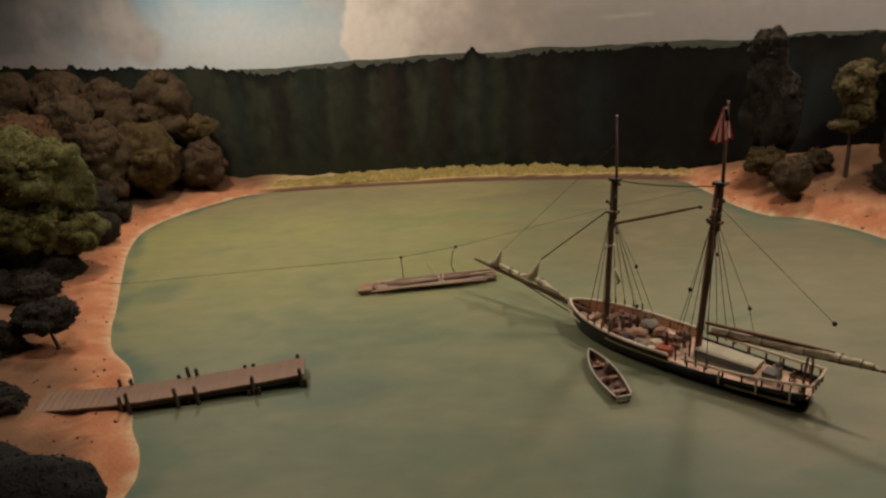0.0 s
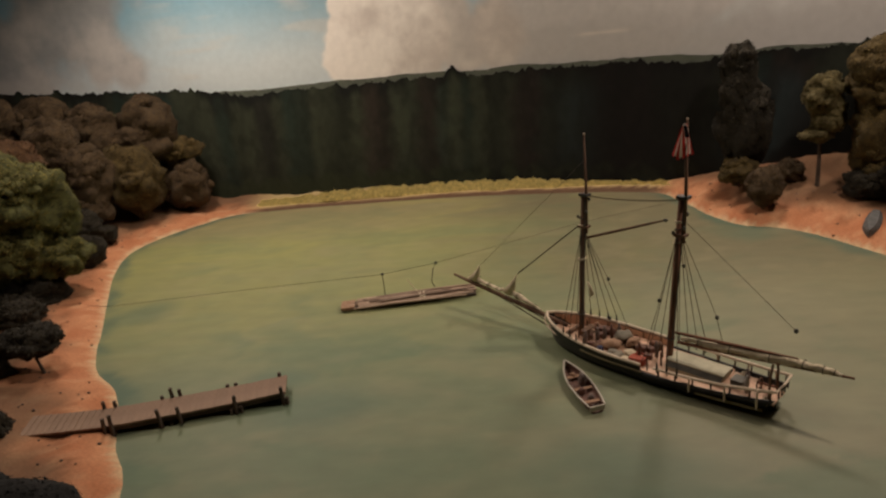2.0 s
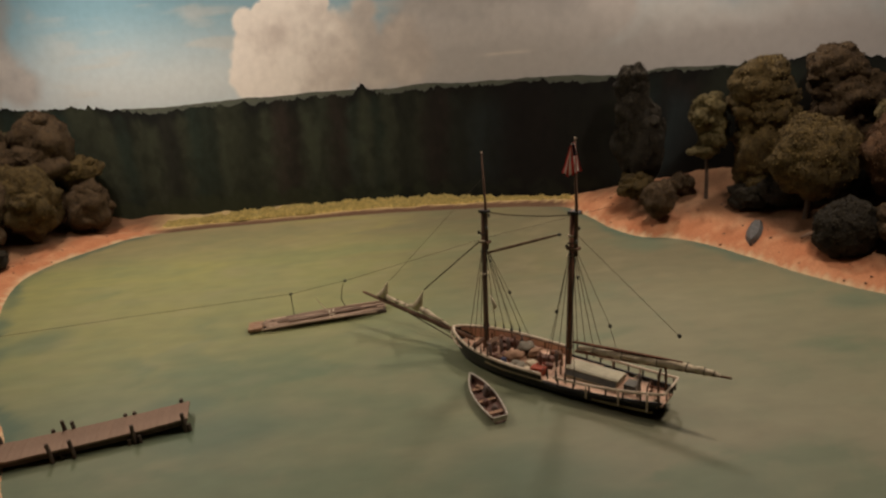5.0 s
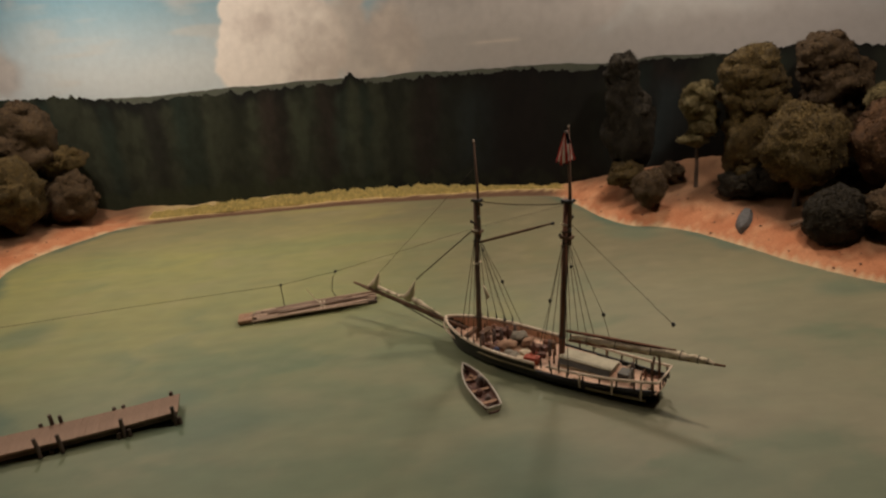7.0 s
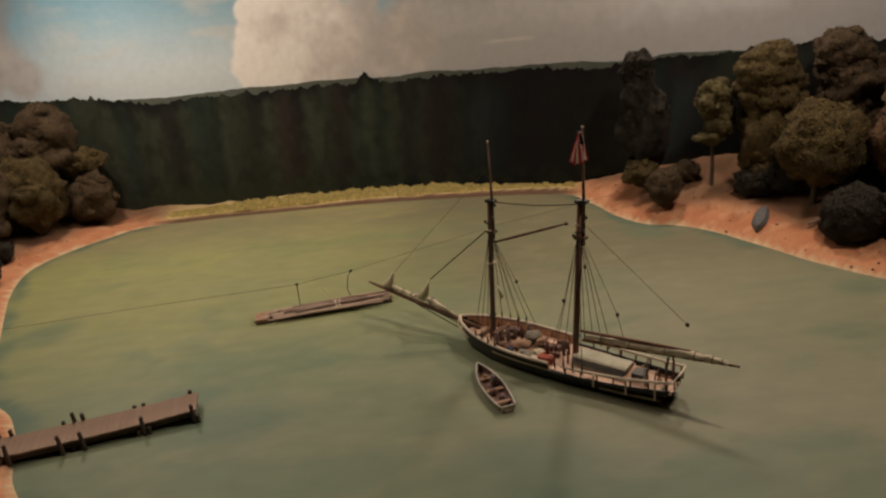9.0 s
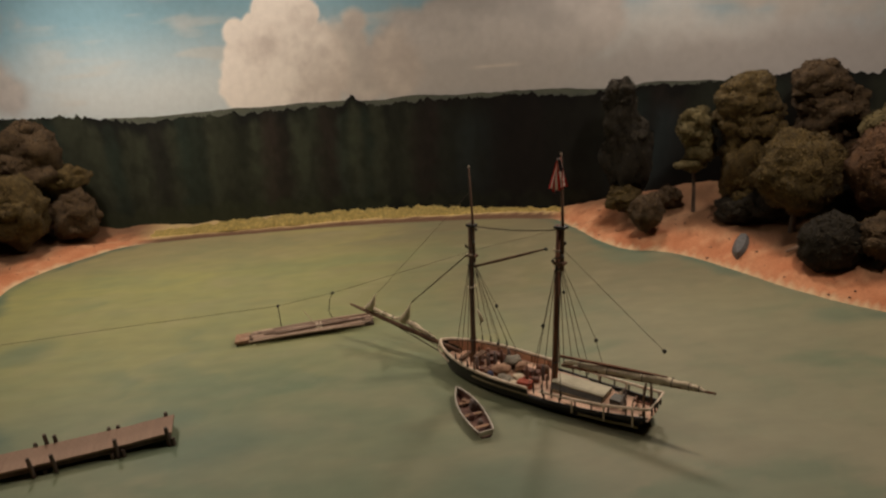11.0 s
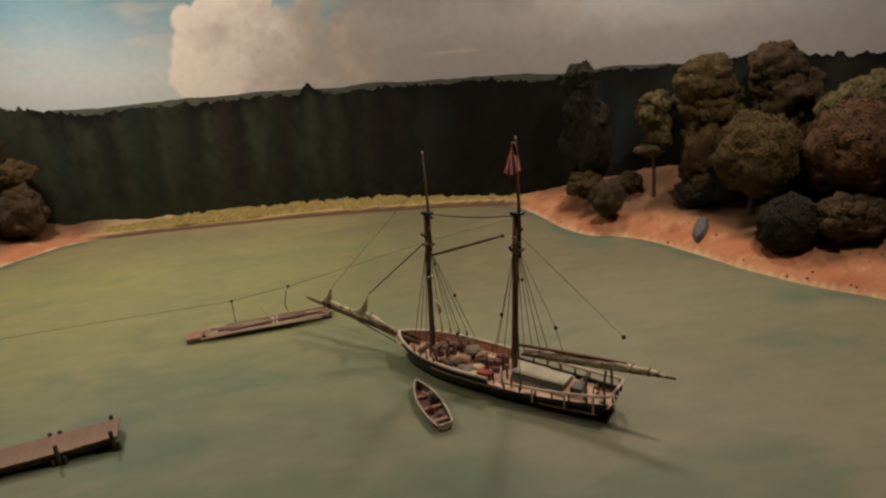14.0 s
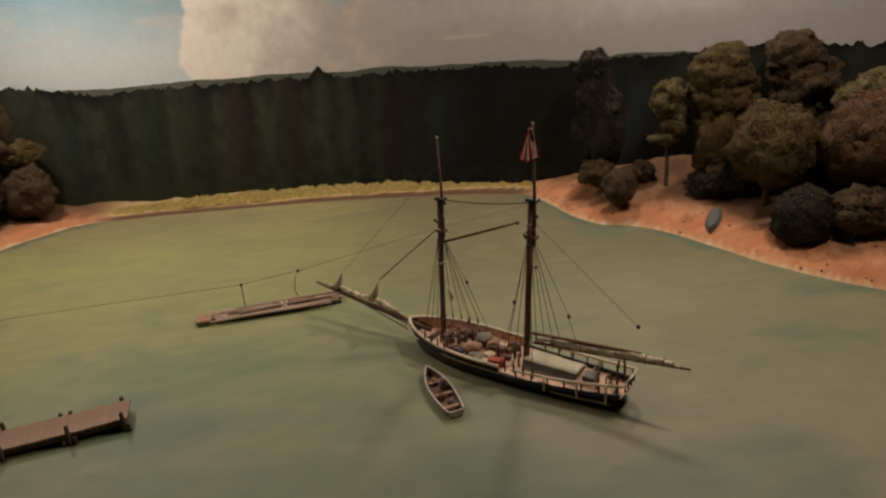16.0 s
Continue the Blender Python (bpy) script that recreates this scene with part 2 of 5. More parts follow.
# ---- the large structure ----
SHORE = [(-0.33, 0.30), (-0.31, 0.50), (-0.332, 0.657), (-0.336, 0.69), (-0.36, 0.738), (-0.400, 0.788), (-0.438, 0.86), (-0.467, 0.905), (-0.502, 0.950), (-0.565, 1.005),
         (-0.616, 1.085), (-0.650, 1.155), (-0.722, 1.290), (-0.808, 1.459), (-0.852, 1.590), (-0.848, 1.675), (-0.812, 1.759), (-0.752, 1.835), (-0.690, 1.895), (-0.56, 1.915),
         (-0.326, 1.917), (0.0, 1.905), (0.24, 1.872), (0.40, 1.842), (0.53, 1.795), (0.562, 1.735), (0.585, 1.668), (0.607, 1.590), (0.652, 1.512), (0.708, 1.484),
         (0.746, 1.456), (0.784, 1.406), (0.818, 1.343), (0.848, 1.286), (0.870, 1.238), (0.900, 1.190), (0.934, 1.140), (0.976, 1.093), (1.018, 1.050), (1.10, 0.94), (1.18, 0.75), (1.2, 0.30)]


def rounded(points, steps=6):
    """The points joined by a smooth curve."""
    p = [Vector((*q, 0)) for q in points]
    out = []
    for i in range(len(p) - 1):
        a, b, c, d = p[max(i - 1, 0)], p[i], p[i + 1], p[min(i + 2, len(p) - 1)]
        for k in range(steps):
            t = k / steps
            out.append(0.5 * ((2 * b) + (c - a) * t + (2 * a - 5 * b + 4 * c - d) * t * t + (3 * b - a - 3 * c + d) * t ** 3))
    out.append(p[-1])
    return np.array([(q.x, q.y) for q in out])


CURVE = rounded(SHORE)


def shore_distance(xy):
    """How far points lie from the waterline: above nought on land, below on the water."""
    best = np.full(len(xy), 1e9)
    inside = np.zeros(len(xy), bool)
    closed = np.vstack([CURVE, [(1.2, 0.0), (-0.33, 0.0), CURVE[0]]])
    for i, (a, b) in enumerate(zip(closed, closed[1:])):
        ab = b - a
        if i < len(CURVE) - 1:
            k = np.clip(((xy - a) @ ab) / max(ab @ ab, 1e-12), 0, 1)
            best = np.minimum(best, np.linalg.norm(xy - (a + k[:, None] * ab), axis=1))
        cross = (a[1] > xy[:, 1]) != (b[1] > xy[:, 1])
        with np.errstate(divide="ignore", invalid="ignore"):
            inside ^= cross & (xy[:, 0] < (b[0] - a[0]) * (xy[:, 1] - a[1]) / (b[1] - a[1]) + a[0])
    return np.where(inside, -best, best)


def back_y(x):
    """The backdrop's gentle curve in plan."""
    return 2.06 - (0.16 if x > -0.6 else 0.06) * (x + 0.6) ** 2


def grid(nx, ny):
    i = np.arange(nx * ny).reshape(ny, nx)
    return np.stack([i[:-1, :-1], i[:-1, 1:], i[1:, 1:], i[1:, :-1]], -1).reshape(-1, 4)


def ground_height(d, x, y):
    slope = 0.17 + 0.13 * smooth(0.5, 0.65, x)
    rise = 0.011 * (1 - math.exp(-d / 0.012)) + slope * max(0.0, d - 0.01) if d > 0 else max(-0.02, d * 0.6)
    if d > 0:
        rise *= 1 - 0.45 * smooth(1.86, 1.95, y) * smooth(-1.0, -0.80, x) * (1 - smooth(0.4, 0.5, x))
    if d > 0 and y > 1.75:
        rise *= 1 - 0.25 * smooth(-0.75, -0.60, x) * (1 - smooth(0.5, 0.62, x))
    if d > 0:
        rise = min(rise, 0.05 + 0.05 * smooth(0.5, 0.65, x) + 0.25 * rise) + 0.010 * fbm(x * 9, y * 9) * smooth(0.0, 0.08, d) + 0.002 * fbm(x * 60, y * 60) * smooth(0, 0.02, d)
    return rise


def build_ground():
    xs, ys = np.arange(-1.78, 1.74, 0.011), np.arange(0.30, 2.12, 0.011)
    gx, gy = np.meshgrid(xs, ys)
    xy = np.stack([gx.ravel(), gy.ravel()], 1)
    d = shore_distance(xy)
    verts, colours = [], []
    for (x, y), dist in zip(xy, d):
        verts.append((x, y, ground_height(dist, x, y)))
        k = 0.5 + 0.9 * fbm(x * 14, y * 14, 3.0)
        c = blend((0.44, 0.165, 0.072), (0.55, 0.25, 0.122), min(1, max(0, k)))
        c = blend((0.60, 0.43, 0.25), c, smooth(0.0, 0.009, dist + 0.008 * fbm(x * 40, y * 40)))
        c = blend(c, (0.30, 0.115, 0.05), 0.7 * smooth(0.12, 0.5, fbm(x * 22, y * 22, 12.0)) * smooth(0.01, 0.05, dist))
        c = blend(c, (0.62, 0.34, 0.18), 0.5 * smooth(0.15, 0.5, fbm(x * 30, y * 30, 15.0)))
        # Inland brown covers both leaf litter and painted-in shade under the trees.
        litter_shade = smooth(0.045, 0.13, dist + 0.05 * fbm(x * 8, y * 8, 7.0))
        c = blend(c, (0.10, 0.065, 0.035), 0.75 * litter_shade)
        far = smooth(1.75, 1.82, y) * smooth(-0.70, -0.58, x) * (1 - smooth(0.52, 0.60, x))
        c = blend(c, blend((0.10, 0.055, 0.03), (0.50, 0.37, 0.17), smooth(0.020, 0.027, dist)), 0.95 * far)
        colours.append(c)
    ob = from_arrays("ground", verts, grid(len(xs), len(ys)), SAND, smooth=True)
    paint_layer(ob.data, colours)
    return tagged(ob, "orange sandy river bank, browned inland for fallen leaves and tree shade", "river bank", kind="structure")


def build_water():
    xs, ys = np.arange(-0.95, 1.36, 0.009), np.arange(0.30, 1.99, 0.009)
    gx, gy = np.meshgrid(xs, ys)
    xy = np.stack([gx.ravel(), gy.ravel()], 1)
    d = shore_distance(xy)
    verts, colours = [], []
    for (x, y), dist in zip(xy, d):
        verts.append((x, y, 0.0))
        warm = smooth(0.80, 1.45, y + 0.14 * fbm(x * 2, y * 3, 2.0) - 0.16 * x)
        c = blend((0.176, 0.205, 0.115), (0.262, 0.262, 0.100), warm)
        streak = fbm(x * 2.6 + 0.5 * fbm(x * 4, y * 6, 1.0), y * 9, 5.0)
        c = blend(c, (0.300, 0.270, 0.140), smooth(0.0, 0.8, streak) * 0.25)
        c = blend(c, (0.125, 0.190, 0.105), smooth(0.0, 0.8, -streak) * 0.32)
        c = blend(c, (0.285, 0.220, 0.125), 0.6 * smooth(1.55, 1.9, y + 0.05 * streak))
        c = blend(c, (0.255, 0.218, 0.130), 0.6 * smooth(0.15, 0.65, x + 0.25 * fbm(x * 2, y * 2, 6.0)) * smooth(0.70, 1.0, y))
        # Darker far right, paler near right: the paint offsets uneven lamp brightness.
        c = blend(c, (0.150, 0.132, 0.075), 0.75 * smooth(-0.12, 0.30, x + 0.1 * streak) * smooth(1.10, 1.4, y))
        c = blend(c, (0.285, 0.255, 0.160), 0.75 * smooth(0.10, 0.55, x + 0.2 * fbm(x * 2.5, y * 3, 16.0)) * (1 - smooth(0.72, 1.0, y)))
        blot = fbm(x * 3.0 + 0.6 * streak, y * 4.2, 11.0)
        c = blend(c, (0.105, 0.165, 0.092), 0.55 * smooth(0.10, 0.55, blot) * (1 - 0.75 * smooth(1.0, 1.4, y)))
        c = blend(c, (0.33, 0.31, 0.10), 0.40 * smooth(0.12, 0.6, -blot) * smooth(0.9, 1.2, y) * (1 - smooth(0.2, 0.5, x)))
        dab = fbm(x * 10 + 0.8 * streak, y * 17, 21.0, 5)
        c = blend(c, (0.33, 0.285, 0.165), 0.16 * smooth(0.05, 0.6, dab))
        c = blend(c, (0.110, 0.165, 0.090), 0.18 * smooth(0.05, 0.6, -dab))
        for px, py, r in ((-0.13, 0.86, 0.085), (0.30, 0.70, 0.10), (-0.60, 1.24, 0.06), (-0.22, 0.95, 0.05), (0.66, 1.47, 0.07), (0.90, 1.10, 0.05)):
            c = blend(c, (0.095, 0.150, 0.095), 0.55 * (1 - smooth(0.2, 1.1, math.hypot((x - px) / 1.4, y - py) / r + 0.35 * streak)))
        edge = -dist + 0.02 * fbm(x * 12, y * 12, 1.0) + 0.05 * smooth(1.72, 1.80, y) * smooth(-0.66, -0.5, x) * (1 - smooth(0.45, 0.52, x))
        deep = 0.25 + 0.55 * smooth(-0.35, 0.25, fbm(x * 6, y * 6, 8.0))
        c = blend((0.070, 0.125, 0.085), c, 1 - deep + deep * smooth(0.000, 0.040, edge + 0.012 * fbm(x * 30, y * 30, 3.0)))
        colours.append(c)
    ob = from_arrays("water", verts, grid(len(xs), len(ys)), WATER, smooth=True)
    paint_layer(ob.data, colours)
    return tagged(ob, "olive green painted river surface with soft brush streaks", "water", kind="structure")


def puff(x, z, wob, lobes, soft=0.30):
    """How much of a painted cloud of round lobes covers a place."""
    cover = 0.0
    for cx, cz, r in lobes:
        q = math.hypot(x - cx, (z - cz) * 0.95) / r + 5.0 * wob
        cover = max(cover, 1 - smooth(1.0 - soft, 1.0 + soft * 0.4, q))
    return cover


CUMULUS = ((-0.300, 0.548, 0.040), (-0.285, 0.49, 0.065), (-0.270, 0.42, 0.105), (-0.245, 0.565, 0.035), (-0.235, 0.510, 0.075), (-0.195, 0.600, 0.052), (-0.165, 0.66, 0.060), (-0.14, 0.54, 0.085), (-0.12, 0.43, 0.14), (-0.095, 0.585, 0.040), (-0.19, 0.71, 0.06))
SHOULDER = ((0.04, 0.55, 0.042), (0.02, 0.49, 0.075), (0.05, 0.42, 0.11), (0.12, 0.43, 0.10))
GREY_BANK = ((0.20, 0.44, 0.14), (0.30, 0.52, 0.10), (0.38, 0.58, 0.11), (0.50, 0.50, 0.19), (0.56, 0.62, 0.16), (0.65, 0.50, 0.085), (0.67, 0.57, 0.07))
LEFT_BANK = ((-1.35, 0.50, 0.18), (-1.20, 0.56, 0.16), (-1.05, 0.50, 0.10), (-1.06, 0.63, 0.15), (-1.55, 0.60, 0.25), (-0.98, 0.44, 0.07))


def cloud_paint(x, z):
    """The painted sky: blue above, pale towards the horizon, a cumulus tower and grey cloud banks."""
    wob = 0.05 * fbm(x * 9, z * 9, 4.0, 5)
    fine = fbm(x * 22, z * 26, 14.0, 4)
    c = blend((0.62, 0.69, 0.70), (0.23, 0.42, 0.52), smooth(0.38, 0.64, z + 0.4 * wob))
    c = blend(c, (0.60, 0.60, 0.56), 0.55 * smooth(0.02, 0.4, fbm(x * 2.6, z * 13, 9.0)) * smooth(-1.0, -0.7, x))
    haze = smooth(0.55, 0.80, x + wob) * (1 - smooth(0.46, 0.60, z + 0.12 * (x - 0.85) + wob))
    c = blend(c, blend((0.74, 0.73, 0.70), (0.57, 0.56, 0.54), smooth(0.9, 1.25, x + 2 * wob)), 0.9 * haze)
    c = blend(c, (0.62, 0.58, 0.53), 0.85 * puff(x, z, wob, ((0.98, 0.56, 0.07), (1.06, 0.58, 0.10), (1.2, 0.62, 0.16))))
    c = blend(c, blend((0.56, 0.53, 0.495), (0.34, 0.34, 0.335), smooth(-0.06, 0.10, wob * 2.2 + 0.35 * (z - 0.47) + 0.03 * fine)), 0.92 * puff(x, z, wob * 1.4, LEFT_BANK, 0.45))
    bank = puff(x, z, wob, GREY_BANK, 0.28)
    c = blend(c, blend((0.66, 0.62, 0.585), (0.46, 0.435, 0.415), smooth(-0.05, 0.06, wob + 0.5 * (z - 0.50) + 0.02 * fine - 0.22 * max(0, x - 0.56))), 0.95 * bank)
    c = blend(c, (0.50, 0.475, 0.45), 0.85 * smooth(0.10, 0.25, x) * (1 - smooth(0.40, 0.50, z + wob)))
    low = puff(x, z, wob, SHOULDER, 0.35)
    c = blend(c, blend((0.76, 0.69, 0.61), (0.56, 0.50, 0.45), smooth(-0.04, 0.05, wob + 0.25 * (x - 0.03) + 0.02 * fine)), 0.9 * low)
    tower = puff(x, z, 0.8 * wob + 0.006 * fine, CUMULUS, 0.13)
    shade = smooth(-0.03, 0.06, 1.2 * wob + 0.22 * (x + 0.17) + 0.030 * fine)
    c = blend(c, blend((0.92, 0.86, 0.78), (0.66, 0.59, 0.53), shade), 0.97 * tower)
    streak = math.exp(-((z - 0.402 - 0.02 * x) / 0.004) ** 2) * smooth(0.33, 0.38, x) * (1 - smooth(0.44, 0.50, x))
    return blend(c, (0.75, 0.68, 0.60), 0.7 * streak)


def build_backdrop():
    xs, zs = np.arange(-1.75, 1.73, 0.0055), np.arange(-0.03, 1.10, 0.0055)
    verts, colours = [], []
    for z in zs:
        for x in xs:
            verts.append((x, back_y(x), z))
            colours.append(cloud_paint(x, z))
    ob = from_arrays("backdrop", verts, grid(len(xs), len(zs)), SKY, smooth=True)
    paint_layer(ob.data, colours)
    solid = ob.modifiers.new("thickness", "SOLIDIFY")
    solid.thickness, solid.offset = 0.012, -1
    return tagged(ob, "painted backdrop of blue sky with white and grey clouds", "backdrop", kind="structure")


def tree_line(x):
    """The ragged height of the painted tree tops."""
    base = 0.326 + 0.045 * smooth(-0.60, -0.95, x) + 0.04 * smooth(-0.95, -1.5, x) + 0.022 * smooth(0.70, 1.0, x)
    base += 0.010 * fbm(x * 6, 1.0, 2.0) + 0.006 * fbm(x * 30, 0.0, 5.0)
    peak = abs(((x * 34 + 1.3 * fbm(x * 9, 3.0)) % 1.0) - 0.5) * 2
    tiny = abs(((x * 83 + 1.1 * fbm(x * 21, 5.0)) % 1.0) - 0.5) * 2
    base += 0.006 * (1 - tiny) * max(0.0, 0.6 + 1.4 * fbm(x * 29, 2.0, 6.0))
    base += 0.0100 * (1 - peak) ** 1.3 * max(0.1, 0.6 + 1.3 * fbm(x * 17, 7.0, 1.0))
    return base + 0.026 * math.exp(-((x - 0.004) / 0.016) ** 2) + 0.014 * math.exp(-((x - 0.03) / 0.008) ** 2)


CONIFERS = []


def plant_conifers():
    """Where each painted conifer stands, how broad it is and which hue it has."""
    rng = random.Random(31)
    x = -1.8
    while x < 1.8:
        CONIFERS.append((x, rng.uniform(0.036, 0.066), rng.uniform(0.93, 1.08), rng.random(), rng.uniform(0.35, 0.95), rng.uniform(0, 50)))
        x += rng.uniform(0.028, 0.052)


plant_conifers()


def forest_paint(x, z, top):
    """Soft-edged conifers one before another, greener one way, browner and nearly black the other."""
    c = (0.0125, 0.0135, 0.0115)
    for cx, wide, tall, hue, bright, seed in CONIFERS:
        if abs(x - cx) > 0.11:
            continue
        height = top * tall
        down = (height - z) / height
        if down < -0.02:
            continue
        half = wide * (0.50 + 0.55 * min(1.0, max(0.0, down) * 1.6) ** 0.75) * (1 + 0.35 * fbm(z * 22, seed, 2.0))
        edge = abs(x - cx + 0.008 * fbm(z * 14, seed, 5.0)) / half
        cover = (1 - smooth(0.30, 1.25, edge)) * smooth(-0.02, 0.08, down)
        if cover <= 0:
            continue
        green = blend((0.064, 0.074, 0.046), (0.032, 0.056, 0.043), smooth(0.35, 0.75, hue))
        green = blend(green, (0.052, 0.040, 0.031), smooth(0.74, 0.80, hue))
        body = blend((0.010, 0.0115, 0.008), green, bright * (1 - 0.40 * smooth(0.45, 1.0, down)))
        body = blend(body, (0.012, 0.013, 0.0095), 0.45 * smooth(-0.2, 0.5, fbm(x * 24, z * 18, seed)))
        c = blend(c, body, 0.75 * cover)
    hue = fbm(x * 5.5, z * 1.5, 8.0)
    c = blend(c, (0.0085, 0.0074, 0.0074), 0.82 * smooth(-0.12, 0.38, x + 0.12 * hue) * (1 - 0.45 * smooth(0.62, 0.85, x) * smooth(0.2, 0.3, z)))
    column = fbm(x * 14, z * 5, 3.0)
    mist = math.exp(-((x - 0.33 - 0.1 * (z - 0.15)) / 0.05) ** 2) * 0.40 + math.exp(-((x - 0.77 - 0.3 * (z - 0.2)) / 0.07) ** 2) * 0.85
    c = blend(c, (0.030, 0.043, 0.044), min(1, mist * smooth(-0.6, 0.4, column) * smooth(0.02, 0.12, z) * (1 - smooth(0.24, 0.32, z))))
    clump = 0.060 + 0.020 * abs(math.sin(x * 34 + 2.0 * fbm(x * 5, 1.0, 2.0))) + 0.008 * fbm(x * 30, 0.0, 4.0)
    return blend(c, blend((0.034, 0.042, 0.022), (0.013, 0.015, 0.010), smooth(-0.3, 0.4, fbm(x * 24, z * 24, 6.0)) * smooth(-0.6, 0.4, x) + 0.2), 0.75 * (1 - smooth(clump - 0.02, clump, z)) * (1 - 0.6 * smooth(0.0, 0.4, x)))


def build_forest(backdrop):
    xs, rows = np.arange(-1.74, 1.72, 0.0038), 64
    verts, colours = [], []
    for k in range(rows):
        for x in xs:
            top = tree_line(x)
            z = -0.02 + (top + 0.02) * k / (rows - 1)
            verts.append((x, back_y(x) - 0.008, z))
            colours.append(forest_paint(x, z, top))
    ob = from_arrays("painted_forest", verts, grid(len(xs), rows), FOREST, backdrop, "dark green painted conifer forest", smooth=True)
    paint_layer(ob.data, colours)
    xs = np.arange(-1.74, 1.72, 0.008)
    hv = []
    for x in xs:
        top = 0.343 + 0.010 * fbm(x * 4, 0.0, 2.0) + 0.002 * fbm(x * 45, 0, 3.0)
        hv += [(x, back_y(x) - 0.004, 0.1), (x, back_y(x) - 0.004, top)]
    hf = [(2 * i, 2 * i + 2, 2 * i + 3, 2 * i + 1) for i in range(len(xs) - 1)]
    from_arrays("painted_hill", hv, hf, HILL, backdrop, "hazy grey-green painted hills")


def build_case():
    """The case round the model and the dark gallery behind the camera."""
    def slab(name, lo, hi, mat, label, category):
        bm = bmesh.new()
        box(bm, [(a + b) / 2 for a, b in zip(lo, hi)], [b - a for a, b in zip(lo, hi)])
        return tagged(part(name, bm, mat, None), label, category, kind="structure")
    slab("plinth", (-1.80, 0.29, -0.90), (1.76, 2.2, -0.03), WALL, "dark painted plinth of the model case", "plinth")
    slab("wall_west", (-1.84, 0.29, -0.9), (-1.79, 2.2, 1.2), WALL, "dark side wall of the case", "wall")
    slab("wall_east", (1.75, 0.29, -0.9), (1.80, 2.2, 1.2), WALL, "dark side wall of the case", "wall")
    slab("wall_north", (-1.84, 2.2, -0.9), (1.80, 2.25, 1.2), WALL, "dark rear wall of the case", "wall")
    slab("ceiling", (-1.84, 0.29, 1.15), (1.80, 2.2, 1.2), WALL, "dark roof board of the case", "ceiling")
    slab("valance", (-1.79, 0.29, 0.85), (1.75, 0.32, 1.15), WALL, "dark valance board along the case front", "valance")
    slab("floor", (-3.0, -2.6, -0.95), (3.0, 2.3, -0.9), CARPET, "dark carpeted gallery floor", "floor")
    slab("wall_south", (-3.0, -2.65, -0.9), (3.0, -2.6, 1.7), WALL, "dark gallery wall", "wall")
    slab("wall_gallery_west", (-3.05, -2.6, -0.9), (-3.0, 2.3, 1.7), WALL, "dark gallery wall", "wall")
    slab("wall_gallery_east", (3.0, -2.6, -0.9), (3.05, 2.3, 1.7), WALL, "dark gallery wall", "wall")
    slab("ceiling_gallery", (-3.0, -2.6, 1.7), (3.0, 2.3, 1.75), WALL, "dark gallery ceiling", "ceiling")


build_ground()
build_water()
backdrop = build_backdrop()
build_forest(backdrop)
build_case()


def build_reeds():
    """Yellow grass along the far waterline."""
    rng = random.Random(8)
    verts, faces = [], []
    x = -0.62
    while x < 0.57:
        y0 = float(np.interp(x, [-0.62, -0.5, -0.326, 0, 0.24, 0.4, 0.53, 0.58], [1.936, 1.939, 1.940, 1.929, 1.896, 1.866, 1.822, 1.79]))
        clump = abs(math.sin(x * 62 + 2.5 * fbm(x * 8, 0.0, 3.0)))
        tall = (0.017 + 0.009 * clump + 0.008 * fbm(x * 26, 0, 1.0)) * (0.55 + 0.45 * smooth(-0.60, -0.30, x))
        for _ in range(13):
            back = rng.uniform(0.0, 1.0)
            px, py = x + rng.uniform(-0.004, 0.004), y0 + 0.010 + 0.042 * back
            h, w = max(0.004, tall * rng.uniform(0.75, 1.08) * (0.45 + 0.55 * back)), rng.uniform(0.0022, 0.0042)
            lean, turn = rng.uniform(-0.003, 0.003), rng.uniform(-0.7, 0.7)
            s = len(verts)
            c, q = math.cos(turn) * w, math.sin(turn) * w
            verts += [(px - c, py - q, 0.006), (px + c, py + q, 0.006), (px + c * 1.3 + lean, py + q, 0.006 + h * 0.75), (px + lean, py, h + 0.006), (px - c * 1.3 + lean, py - q, 0.006 + h * 0.75)]
            faces.append((s, s + 1, s + 2, s + 3, s + 4))
        x += 0.0016
    ob = from_arrays("reeds", verts, faces, REED)
    tagged(ob, "strip of yellow dry grass along the far bank", "grass", kind="stuff")


build_reeds()


# ---- trees ----
def ball(level):
    bm = bmesh.new()
    bmesh.ops.create_icosphere(bm, subdivisions=level, radius=1.0)
    v, f = np.array([v.co[:] for v in bm.verts]), np.array([[v.index for v in f.verts] for f in bm.faces])
    bm.free()
    return v, f


BALLS = {3: ball(3), 4: ball(4)}


